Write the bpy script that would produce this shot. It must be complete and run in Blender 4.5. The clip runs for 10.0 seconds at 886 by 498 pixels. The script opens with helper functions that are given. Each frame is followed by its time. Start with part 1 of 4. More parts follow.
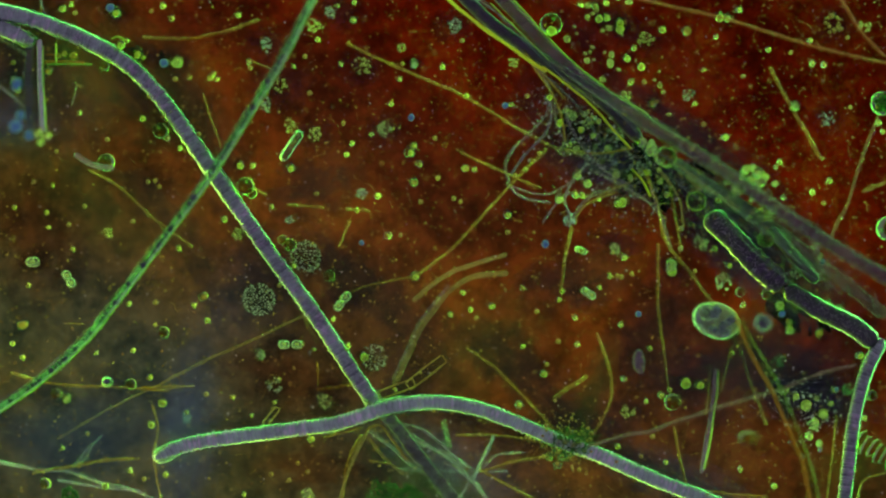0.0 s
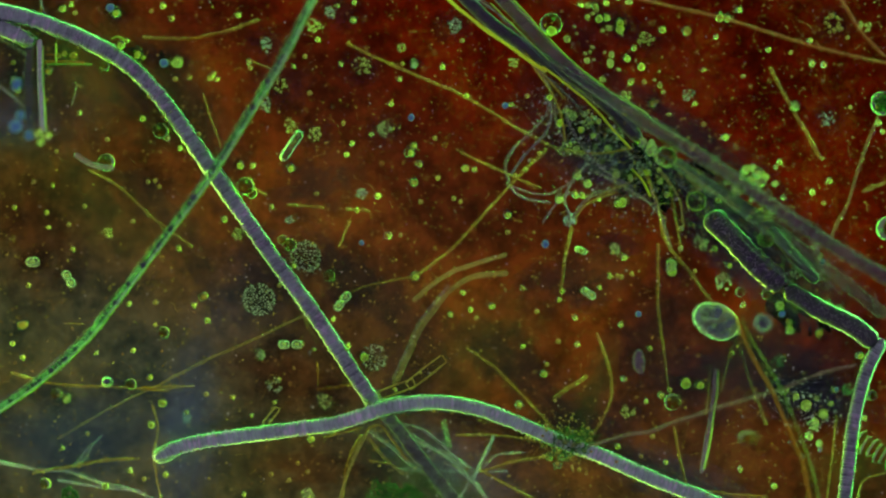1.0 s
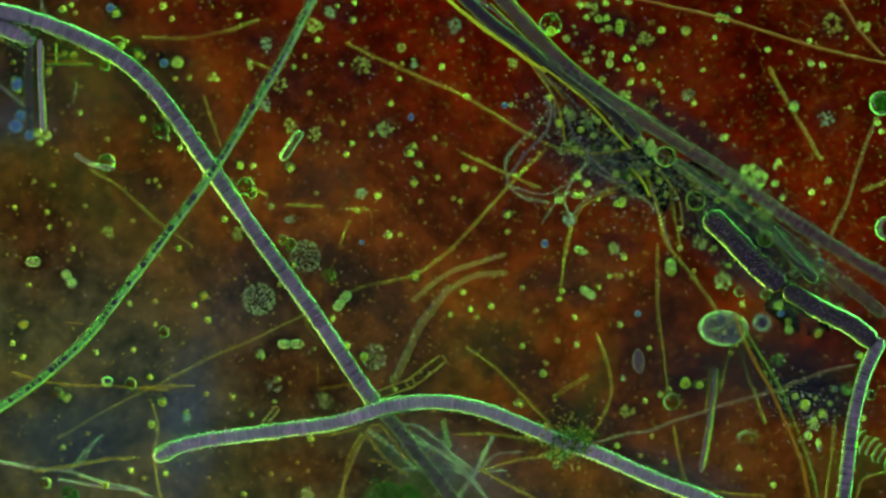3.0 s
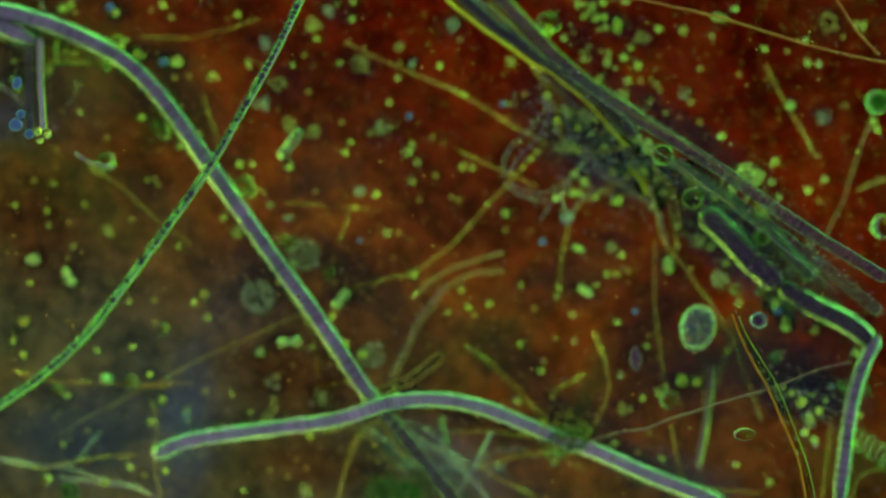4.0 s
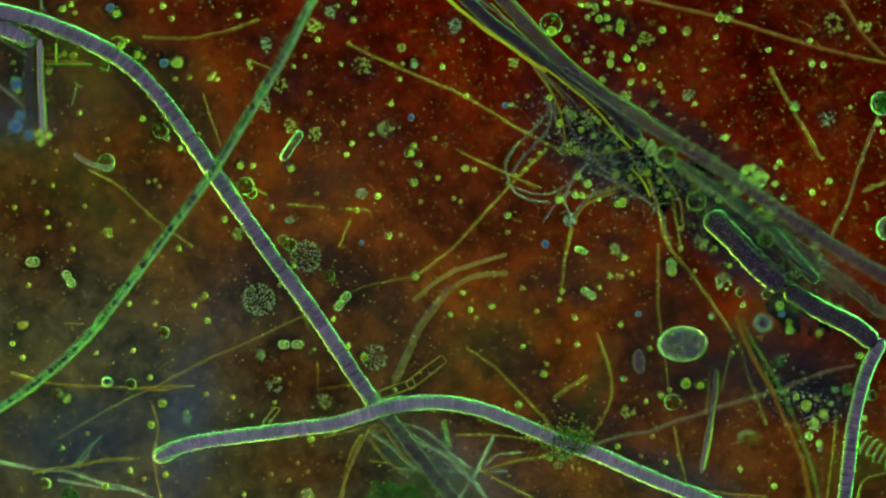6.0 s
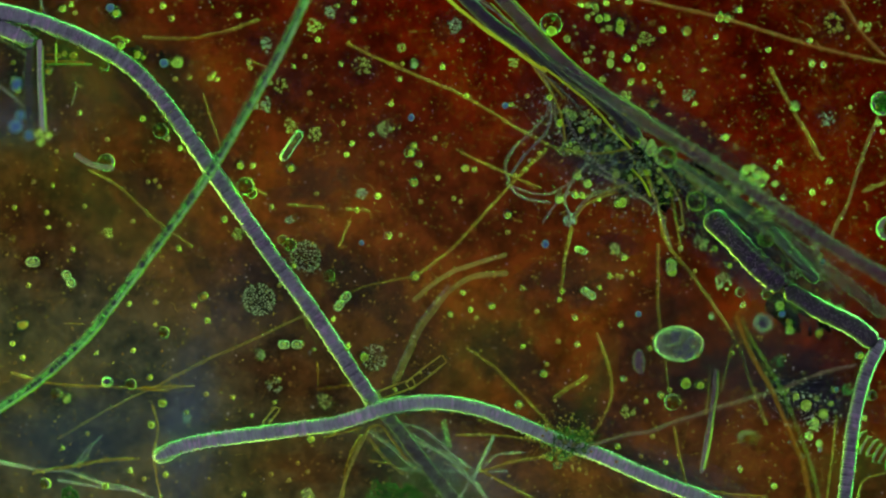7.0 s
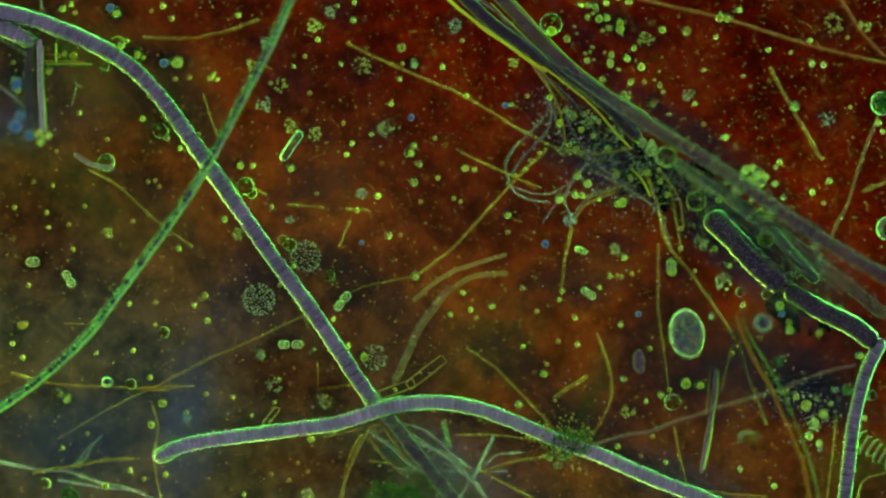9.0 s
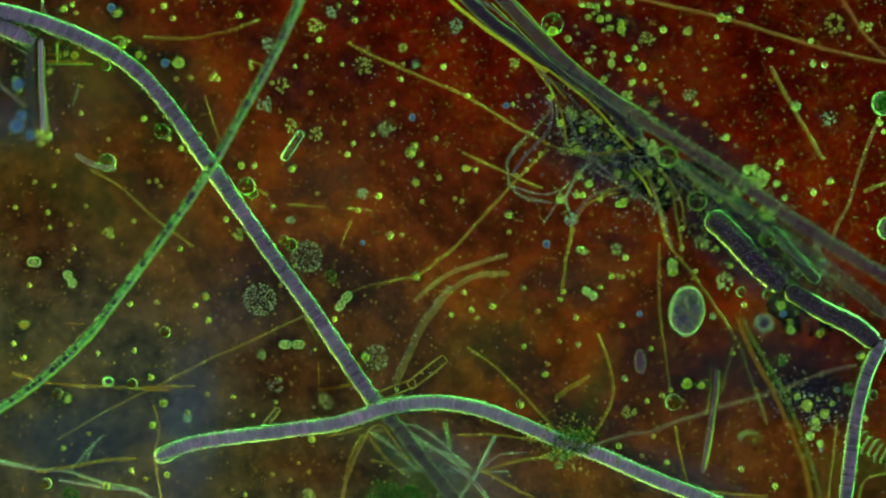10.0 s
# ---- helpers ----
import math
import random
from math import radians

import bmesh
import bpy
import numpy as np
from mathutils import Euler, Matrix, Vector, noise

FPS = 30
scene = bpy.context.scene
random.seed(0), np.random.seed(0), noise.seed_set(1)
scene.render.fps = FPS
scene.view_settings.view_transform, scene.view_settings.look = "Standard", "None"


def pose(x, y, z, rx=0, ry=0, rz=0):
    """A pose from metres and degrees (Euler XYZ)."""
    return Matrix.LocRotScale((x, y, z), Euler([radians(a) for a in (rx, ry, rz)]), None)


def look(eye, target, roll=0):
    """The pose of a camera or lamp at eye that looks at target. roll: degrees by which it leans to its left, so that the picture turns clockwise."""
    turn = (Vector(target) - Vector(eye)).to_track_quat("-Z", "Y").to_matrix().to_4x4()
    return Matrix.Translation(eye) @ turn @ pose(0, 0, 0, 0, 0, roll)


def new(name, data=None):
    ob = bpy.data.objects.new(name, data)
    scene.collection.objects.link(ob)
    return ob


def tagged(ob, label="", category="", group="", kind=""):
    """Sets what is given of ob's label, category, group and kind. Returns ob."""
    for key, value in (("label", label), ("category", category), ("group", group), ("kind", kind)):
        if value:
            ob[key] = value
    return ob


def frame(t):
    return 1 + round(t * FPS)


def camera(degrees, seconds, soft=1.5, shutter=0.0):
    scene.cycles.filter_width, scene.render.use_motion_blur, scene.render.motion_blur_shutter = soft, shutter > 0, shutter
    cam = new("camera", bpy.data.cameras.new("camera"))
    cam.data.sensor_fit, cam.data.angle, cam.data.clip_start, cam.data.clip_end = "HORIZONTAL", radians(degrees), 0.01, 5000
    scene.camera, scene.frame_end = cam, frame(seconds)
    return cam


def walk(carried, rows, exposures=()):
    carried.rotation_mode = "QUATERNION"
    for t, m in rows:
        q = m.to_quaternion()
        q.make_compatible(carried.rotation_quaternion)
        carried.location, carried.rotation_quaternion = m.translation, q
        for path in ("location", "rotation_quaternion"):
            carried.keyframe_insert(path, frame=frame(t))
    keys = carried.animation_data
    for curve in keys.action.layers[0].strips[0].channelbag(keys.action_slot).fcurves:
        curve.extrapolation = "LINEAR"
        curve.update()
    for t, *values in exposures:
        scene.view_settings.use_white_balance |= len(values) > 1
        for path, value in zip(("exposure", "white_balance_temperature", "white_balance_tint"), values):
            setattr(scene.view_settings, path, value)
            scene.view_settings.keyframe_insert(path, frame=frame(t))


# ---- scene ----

# A wet mount under a microscope, in a model in which 1 cm stands for 1 micrometre.
# Stage grid: u to the right, v towards the front, one step is 2 mm in the model.
STEP, HEIGHT = 0.002, 30.0

# ---- camera and its path ----
cam = camera(5.984, 10.0, soft=2.3)
cam.data.dof.use_dof = True
cam.data.dof.focus_distance = 29.95
cam.data.dof.aperture_fstop = 0.1

CAMERA_ROWS = (
    (0.0, pose(0.0, 0.0, HEIGHT)),
    (2.7, pose(0.0, 0.0, HEIGHT)),
    (3.3, pose(0.004, -0.004, HEIGHT + 0.12)),
    (3.8, pose(0.008, -0.008, HEIGHT + 0.18)),
    (4.5, pose(0.008, -0.008, HEIGHT + 0.18)),
    (5.0, pose(0.003, -0.003, HEIGHT + 0.07)),
    (5.4, pose(0.0, 0.0, HEIGHT)),
    (9.0, pose(0.0, 0.0, HEIGHT)),
    (10.0, pose(-0.004, 0.0, HEIGHT)),
)
walk(cam, CAMERA_ROWS)

# ---- light: dim room, annular dark-field light from below, lamp under the amber filter ----
world = bpy.data.worlds.new("room")
scene.world = world
world.use_nodes = True
world.node_tree.nodes["Background"].inputs[0].default_value = (0.74, 0.62, 0.98, 1)
world.node_tree.nodes["Background"].inputs[1].default_value = 0.26
scene.view_settings.exposure = 0.0


def area_lamp(name, place, target, size, power, colour):
    data = bpy.data.lights.new(name, "AREA")
    data.shape, data.size, data.energy, data.color = "DISK", size, power, colour
    ob = new(name, data)
    ob.matrix_world = look(place, target)
    return ob


for i in range(10):
    a = 2 * math.pi * (i + 0.5) / 10
    lean = math.cos(a - radians(225))
    warm, cool = max(lean, 0), max(-lean, 0)
    colour = (0.20 + 0.46 * warm, 1.0, 0.05 + 0.08 * cool)
    area_lamp("annular_lamp", (6.5 * math.cos(a), 6.5 * math.sin(a), -4.6), (0, 0, 0), 4.0, 180 * (1 + 0.38 * math.cos(a - radians(130))), colour)
area_lamp("field_lamp", (0, 0, -6.5), (0, 0, 0), 3.6, 114, (1.0, 0.97, 0.92))


# ---- materials ----
def nodes_of(name):
    mat = bpy.data.materials.new(name)
    mat.use_nodes = True
    nt = mat.node_tree
    nt.nodes.clear()
    return mat, nt


def add(nt, kind, **values):
    n = nt.nodes.new(kind)
    for key, value in values.items():
        n.inputs[key.replace("_", " ")].default_value = value
    return n


def ramp(nt, source, stops):
    n = nt.nodes.new("ShaderNodeValToRGB")
    while len(n.color_ramp.elements) < len(stops):
        n.color_ramp.elements.new(0.5)
    for e, (at, colour) in zip(n.color_ramp.elements, stops):
        e.position, e.color = at, (*colour, 1)
    nt.links.new(source, n.inputs[0])
    return n.outputs[0]


def organic(name, dark, light, glow=0.35, rough=0.4, scale=45, ior=1.45, bump=0.25, clear=0.0, jelly=0.0, bend=1.25, gel_tint=(0.85, 1.0, 0.75)):
    """Cell matter: mottled at two scales, passes some light through; clear is the see-through share, jelly the glassy one."""
    mat, nt = nodes_of(name)
    link = nt.links.new
    co = nt.nodes.new("ShaderNodeTexCoord").outputs["Object"]
    info = nt.nodes.new("ShaderNodeObjectInfo")
    coarse = add(nt, "ShaderNodeTexNoise", Scale=scale * 0.25, Detail=3)
    fine = add(nt, "ShaderNodeTexNoise", Scale=scale * 1.6, Detail=4)
    link(co, coarse.inputs["Vector"]), link(co, fine.inputs["Vector"])
    blend = nt.nodes.new("ShaderNodeMath")
    blend.operation = "ADD"
    link(coarse.outputs[0], blend.inputs[0]), link(fine.outputs[0], blend.inputs[1])
    half = nt.nodes.new("ShaderNodeMath")
    half.operation = "MULTIPLY_ADD"
    half.inputs[1].default_value, half.inputs[2].default_value = 0.9, -0.6
    link(blend.outputs[0], half.inputs[0])
    shift = nt.nodes.new("ShaderNodeMath")
    shift.operation = "MULTIPLY_ADD"
    shift.inputs[1].default_value = 0.3
    island = nt.nodes.new("ShaderNodeNewGeometry")
    pick = nt.nodes.new("ShaderNodeMath")
    pick.operation = "ADD"
    link(info.outputs["Random"], pick.inputs[0]), link(island.outputs["Random Per Island"], pick.inputs[1])
    link(pick.outputs[0], shift.inputs[0]), link(half.outputs[0], shift.inputs[2])
    col = ramp(nt, shift.outputs[0], ((0.15, dark), (0.85, light)))
    rel = add(nt, "ShaderNodeBump", Strength=bump, Distance=0.006)
    link(fine.outputs[0], rel.inputs["Height"])
    solid = add(nt, "ShaderNodeBsdfPrincipled", Roughness=rough, IOR=ior)
    link(col, solid.inputs["Base Color"]), link(rel.outputs[0], solid.inputs["Normal"])
    thin = nt.nodes.new("ShaderNodeBsdfTranslucent")
    link(col, thin.inputs["Color"])
    mix = add(nt, "ShaderNodeMixShader", Fac=glow)
    link(solid.outputs[0], mix.inputs[1]), link(thin.outputs[0], mix.inputs[2])
    last = mix
    if jelly:
        gel = add(nt, "ShaderNodeBsdfGlass", Color=(*gel_tint, 1), Roughness=0.05, IOR=bend)
        last = add(nt, "ShaderNodeMixShader", Fac=jelly)
        link(mix.outputs[0], last.inputs[1]), link(gel.outputs[0], last.inputs[2])
        mix = last
    if clear:
        see = add(nt, "ShaderNodeBsdfTransparent")
        last = add(nt, "ShaderNodeMixShader", Fac=clear)
        link(mix.outputs[0], last.inputs[1]), link(see.outputs[0], last.inputs[2])
    link(last.outputs[0], nt.nodes.new("ShaderNodeOutputMaterial").inputs[0])
    return mat


def glassy(name, colour, ior, rough=0.04):
    mat, nt = nodes_of(name)
    co = nt.nodes.new("ShaderNodeTexCoord").outputs["Object"]
    n = add(nt, "ShaderNodeTexNoise", Scale=60, Detail=3)
    nt.links.new(co, n.inputs["Vector"])
    rel = add(nt, "ShaderNodeBump", Strength=0.12, Distance=0.004)
    nt.links.new(n.outputs[0], rel.inputs["Height"])
    g = add(nt, "ShaderNodeBsdfGlass", Color=(*colour, 1), Roughness=rough, IOR=ior)
    nt.links.new(rel.outputs[0], g.inputs["Normal"])
    nt.links.new(g.outputs[0], nt.nodes.new("ShaderNodeOutputMaterial").inputs[0])
    return mat


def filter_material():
    """Amber filter below the slide, coloured in broad soft patches, greener towards one corner."""
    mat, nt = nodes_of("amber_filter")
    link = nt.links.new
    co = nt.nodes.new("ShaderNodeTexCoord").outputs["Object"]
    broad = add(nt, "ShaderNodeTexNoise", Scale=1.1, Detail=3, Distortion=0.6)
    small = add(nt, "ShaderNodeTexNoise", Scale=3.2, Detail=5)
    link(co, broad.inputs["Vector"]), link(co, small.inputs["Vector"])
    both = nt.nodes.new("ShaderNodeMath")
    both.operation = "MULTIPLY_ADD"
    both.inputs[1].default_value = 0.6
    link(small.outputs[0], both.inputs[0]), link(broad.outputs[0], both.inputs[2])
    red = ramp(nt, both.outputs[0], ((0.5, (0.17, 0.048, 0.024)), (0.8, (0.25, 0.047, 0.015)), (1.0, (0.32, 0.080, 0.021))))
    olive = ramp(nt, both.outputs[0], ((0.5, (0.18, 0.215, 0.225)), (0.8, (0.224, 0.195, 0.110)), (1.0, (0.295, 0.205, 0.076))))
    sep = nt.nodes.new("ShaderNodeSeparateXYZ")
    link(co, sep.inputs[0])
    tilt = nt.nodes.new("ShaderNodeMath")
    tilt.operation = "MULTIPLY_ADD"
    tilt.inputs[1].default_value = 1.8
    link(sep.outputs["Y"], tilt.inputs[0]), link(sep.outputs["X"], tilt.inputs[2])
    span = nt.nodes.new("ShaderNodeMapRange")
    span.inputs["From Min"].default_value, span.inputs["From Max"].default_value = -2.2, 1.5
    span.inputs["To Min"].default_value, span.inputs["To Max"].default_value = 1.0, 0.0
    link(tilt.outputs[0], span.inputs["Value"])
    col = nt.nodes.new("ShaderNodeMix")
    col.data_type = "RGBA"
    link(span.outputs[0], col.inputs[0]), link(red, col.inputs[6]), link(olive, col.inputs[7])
    # a warm glow round one spot, put into the filter's colour
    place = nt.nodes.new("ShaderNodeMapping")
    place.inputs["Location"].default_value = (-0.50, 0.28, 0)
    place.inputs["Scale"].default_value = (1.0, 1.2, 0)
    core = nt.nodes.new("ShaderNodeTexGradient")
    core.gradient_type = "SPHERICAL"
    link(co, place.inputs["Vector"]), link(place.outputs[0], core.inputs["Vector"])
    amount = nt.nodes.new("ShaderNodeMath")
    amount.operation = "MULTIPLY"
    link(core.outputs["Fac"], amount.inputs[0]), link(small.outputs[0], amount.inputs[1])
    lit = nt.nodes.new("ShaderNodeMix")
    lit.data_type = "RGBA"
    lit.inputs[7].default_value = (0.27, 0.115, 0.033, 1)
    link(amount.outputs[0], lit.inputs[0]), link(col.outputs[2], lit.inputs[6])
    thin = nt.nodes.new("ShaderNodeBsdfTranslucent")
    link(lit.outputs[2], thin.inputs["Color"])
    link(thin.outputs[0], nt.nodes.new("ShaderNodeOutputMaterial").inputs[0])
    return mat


def slide_material():
    """Clear glass with a thin grainy film of dried matter."""
    mat, nt = nodes_of("slide_glass")
    link = nt.links.new
    co = nt.nodes.new("ShaderNodeTexCoord").outputs["Object"]
    grain = add(nt, "ShaderNodeTexNoise", Scale=55, Detail=4)
    patch = add(nt, "ShaderNodeTexNoise", Scale=2.5, Detail=3)
    link(co, grain.inputs["Vector"]), link(co, patch.inputs["Vector"])
    both = nt.nodes.new("ShaderNodeMath")
    both.operation = "MULTIPLY"
    link(grain.outputs[0], both.inputs[0]), link(patch.outputs[0], both.inputs[1])
    amount = ramp(nt, both.outputs[0], ((0.27, (0, 0, 0)), (0.50, (0.12, 0.12, 0.12))))
    film = add(nt, "ShaderNodeBsdfTranslucent", Color=(0.5, 0.12, 0.03, 1))
    blot = add(nt, "ShaderNodeTexNoise", Scale=11, Detail=7, Roughness=0.7)
    link(co, blot.inputs["Vector"])
    sum_up = nt.nodes.new("ShaderNodeMath")
    sum_up.operation = "MULTIPLY_ADD"
    sum_up.inputs[1].default_value = 0.6
    link(patch.outputs[0], sum_up.inputs[0]), link(blot.outputs[0], sum_up.inputs[2])
    tint = ramp(nt, sum_up.outputs[0], ((0.62, (0.50, 0.58, 0.68)), (0.92, (1.0, 1.0, 1.0))))
    see = nt.nodes.new("ShaderNodeBsdfTransparent")
    link(tint, see.inputs["Color"])
    mix = nt.nodes.new("ShaderNodeMixShader")
    link(amount, mix.inputs[0]), link(see.outputs[0], mix.inputs[1]), link(film.outputs[0], mix.inputs[2])
    link(mix.outputs[0], nt.nodes.new("ShaderNodeOutputMaterial").inputs[0])
    return mat


def film_material(name, tint, veil, strength):
    """A thin film that paints haze, halo and shade: tints what shines through, scatters a little, thins out to its
    edge.
    """
    mat, nt = nodes_of(name)
    link = nt.links.new
    co = nt.nodes.new("ShaderNodeTexCoord").outputs["Object"]
    fade = nt.nodes.new("ShaderNodeTexGradient")
    fade.gradient_type = "SPHERICAL"
    grain = add(nt, "ShaderNodeTexNoise", Scale=4.0, Detail=6, Distortion=0.8)
    link(co, fade.inputs["Vector"]), link(co, grain.inputs["Vector"])
    both = nt.nodes.new("ShaderNodeMath")
    both.operation = "MULTIPLY"
    link(fade.outputs["Fac"], both.inputs[0]), link(grain.outputs[0], both.inputs[1])
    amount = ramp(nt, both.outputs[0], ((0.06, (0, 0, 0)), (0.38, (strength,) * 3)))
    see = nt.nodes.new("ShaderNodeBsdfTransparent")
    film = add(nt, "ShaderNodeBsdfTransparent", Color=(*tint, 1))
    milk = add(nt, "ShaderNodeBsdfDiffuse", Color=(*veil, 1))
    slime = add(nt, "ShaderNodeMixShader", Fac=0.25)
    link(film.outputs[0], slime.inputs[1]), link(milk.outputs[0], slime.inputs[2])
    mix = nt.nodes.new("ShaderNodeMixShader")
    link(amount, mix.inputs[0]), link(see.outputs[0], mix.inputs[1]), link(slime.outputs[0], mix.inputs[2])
    link(mix.outputs[0], nt.nodes.new("ShaderNodeOutputMaterial").inputs[0])
    return mat


DARK_SHADE = film_material("dark_shade", (0.34, 0.46, 0.42), (0.12, 0.16, 0.19), 0.9)
GREY_HAZE = film_material("grey_haze", (0.56, 0.74, 0.80), (0.26, 0.32, 0.38), 0.65)
BLACK_SHADE = film_material("blackish_shade", (0.19, 0.26, 0.29), (0.07, 0.09, 0.13), 0.9)
NAVY_HALO = film_material("navy_halo", (0.26, 0.34, 0.38), (0.05, 0.07, 0.11), 0.62)
BLUE_HAZE = film_material("blue_haze", (0.36, 0.58, 0.64), (0.34, 0.44, 0.58), 0.75)
AZURE_HAZE = film_material("azure_haze", (0.66, 0.82, 0.92), (0.46, 0.56, 0.85), 0.65)
OLIVE_HALO = film_material("olive_halo", (0.48, 0.62, 0.50), (0.09, 0.13, 0.10), 0.85)
GREEN_HAZE = film_material("green_haze", (0.55, 0.80, 0.50), (0.16, 0.50, 0.10), 0.7)
TRICHOME = organic("trichome", (0.15, 0.11, 0.17), (0.76, 0.66, 0.77), glow=0.05)
PALE_TRICHOME = organic("pale_trichome", (0.58, 0.52, 0.57), (0.98, 0.95, 0.97), glow=0.1)
CORD = organic("dark_purple_trichome", (0.05, 0.03, 0.06), (0.34, 0.22, 0.32), glow=0.03, clear=0.52)
FILLING = organic("teal_cell_matter", (0.08, 0.18, 0.19), (0.58, 0.92, 0.88), glow=0.25, scale=110, clear=0.4, jelly=0.4, bend=1.12)
# drawn rim light on filaments and vesicles, also some green threads' own colour
LIME = organic("lime_rim_and_thread", (0.35, 0.55, 0.08), (0.85, 1.0, 0.35), glow=0.7, scale=60, jelly=0.35, bend=1.2)
ROPE = organic("tan_thread", (0.34, 0.20, 0.10), (0.74, 0.48, 0.22), glow=0.3, clear=0.4, jelly=0.5, bend=1.2, gel_tint=(1.0, 0.82, 0.45))
VIOLET = organic("violet_vacuole", (0.03, 0.02, 0.14), (0.34, 0.24, 0.85), glow=0.02, clear=0.25, scale=60)
AZURE = organic("azure_globule", (0.08, 0.20, 0.50), (0.25, 0.52, 0.95), glow=0.03, scale=70, clear=0.15, jelly=0.3, bend=1.2, gel_tint=(0.7, 0.85, 1.0))
BRIGHT_STRAW = organic("bright_straw_thread", (0.70, 0.55, 0.05), (1.0, 0.95, 0.20), glow=0.7, clear=0.05, jelly=0.35, bend=1.22, gel_tint=(1.0, 0.95, 0.4))
DARK = organic("dark_trichome", (0.03, 0.02, 0.04), (0.12, 0.08, 0.16), glow=0.02)
VEIL = organic("veiled_trichome", (0.08, 0.06, 0.09), (0.32, 0.25, 0.34), glow=0.03, clear=0.45)
BEAD = organic("green_bead", (0.10, 0.16, 0.14), (0.56, 0.62, 0.60), glow=0.45, clear=0.05)
YELLOW = organic("straw_thread", (0.42, 0.20, 0.03), (0.84, 0.48, 0.09), glow=0.3, clear=0.2, jelly=0.66, bend=1.22, gel_tint=(1.0, 0.9, 0.45))
RUSTY = organic("rusty_thread", (0.45, 0.14, 0.03), (0.85, 0.34, 0.08), glow=0.5, clear=0.25, jelly=0.3, bend=1.15, gel_tint=(1.0, 0.6, 0.3))
ORANGE = organic("orange_thread", (0.46, 0.15, 0.04), (0.80, 0.34, 0.09), glow=0.2, clear=0.16, jelly=0.5, bend=1.2, gel_tint=(1.0, 0.75, 0.4))
LILAC = organic("lilac_thread", (0.24, 0.15, 0.24), (0.66, 0.48, 0.64), glow=0.1, clear=0.28, jelly=0.8, bend=1.28, gel_tint=(1.0, 0.94, 0.86))
DUSK = organic("dusky_violet_thread", (0.12, 0.07, 0.14), (0.46, 0.31, 0.48), glow=0.1, clear=0.3, jelly=0.45, bend=1.22, gel_tint=(0.95, 0.9, 0.95))
TAWNY = organic("tawny_violet_thread", (0.24, 0.13, 0.12), (0.64, 0.42, 0.34), glow=0.2, clear=0.3, jelly=0.5, bend=1.22, gel_tint=(1.0, 0.88, 0.7))
HAZY = organic("hazy_trichome", (0.06, 0.06, 0.08), (0.24, 0.21, 0.28), glow=0.03, clear=0.8)
MINT = organic("mint_thread", (0.27, 0.23, 0.29), (0.78, 0.70, 0.78), glow=0.14, clear=0.18, jelly=0.82, bend=1.3, gel_tint=(0.95, 0.97, 0.92))
FIBRE = organic("grey_fibre", (0.08, 0.10, 0.12), (0.36, 0.42, 0.42), glow=0.1, clear=0.5, jelly=0.5, bend=1.2)
GLOBULE = organic("globule", (0.36, 0.29, 0.16), (0.92, 0.80, 0.48), glow=0.5, scale=110, jelly=0.6, bend=1.32, gel_tint=(1.0, 0.98, 0.62))
GREEN_GRAIN = organic("green_grain", (0.12, 0.30, 0.10), (0.50, 0.85, 0.40), glow=0.15, scale=110, jelly=0.75, bend=1.3)
GRAIN = organic("yellow_grain", (0.52, 0.34, 0.06), (1.0, 0.80, 0.22), glow=0.15, scale=110, jelly=0.5, bend=1.3, gel_tint=(1.0, 0.97, 0.5))
AMBER = organic("amber_globule", (0.46, 0.22, 0.06), (0.86, 0.50, 0.16), glow=0.2, scale=110, clear=0.15, jelly=0.6, bend=1.24, gel_tint=(1.0, 0.8, 0.4))
ROSE = organic("rose_globule", (0.42, 0.34, 0.40), (0.92, 0.82, 0.86), glow=0.5, scale=90, jelly=0.78, bend=1.32, gel_tint=(1.0, 0.98, 0.8))
PALE = organic("pale_clump", (0.26, 0.24, 0.36), (0.84, 0.80, 1.0), glow=0.12, scale=70, clear=0.08, jelly=0.82, bend=1.28, gel_tint=(0.9, 0.95, 1.0))
DOTS = organic("pale_dot", (0.32, 0.32, 0.35), (0.92, 0.94, 0.90), glow=0.2, scale=70, jelly=0.66, bend=1.32, gel_tint=(0.97, 1.0, 0.92))
PILL = organic("pale_cell", (0.50, 0.48, 0.36), (0.95, 0.93, 0.80), glow=0.2, scale=70, jelly=0.75, bend=1.24)
CHLORO = organic("chlorophyll_clump", (0.01, 0.09, 0.01), (0.08, 0.38, 0.06), glow=0.3, scale=70, clear=0.15, jelly=0.3)
ENDOPLASM = organic("endoplasm", (0.01, 0.01, 0.07), (0.50, 0.42, 0.85), glow=0.02, clear=0.66, scale=70, bump=0.5)
SHEATH = glassy("sheath_glass", (0.80, 0.94, 0.84), 1.13, 0.08)
MID_SHEATH = glassy("slight_sheath_glass", (0.86, 1.0, 0.80), 1.14, 0.06)
THIN_SHEATH = glassy("thin_sheath_glass", (0.84, 1.0, 0.76), 1.09, 0.08)
EDGE_SHEATH = glassy("faint_sheath_glass", (0.92, 1.0, 0.88), 1.025, 0.04)
EMPTY_SHEATH = glassy("empty_sheath_glass", (0.92, 1.0, 0.86), 1.04, 0.05)
GREEN_SHEATH = glassy("green_sheath_glass", (0.82, 1.0, 0.80), 1.06, 0.06)
VESICLE = glassy("vesicle_glass", (0.88, 1.0, 0.62), 1.21, 0.06)
SHELL = glassy("globule_skin", (0.98, 1.0, 0.78), 1.24, 0.06)
FRUSTULE = glassy("frustule_glass", (0.8, 1.0, 0.75), 1.30, 0.06)
BODY = glassy("pellicle", (0.95, 1.0, 0.84), 1.32, 0.05)


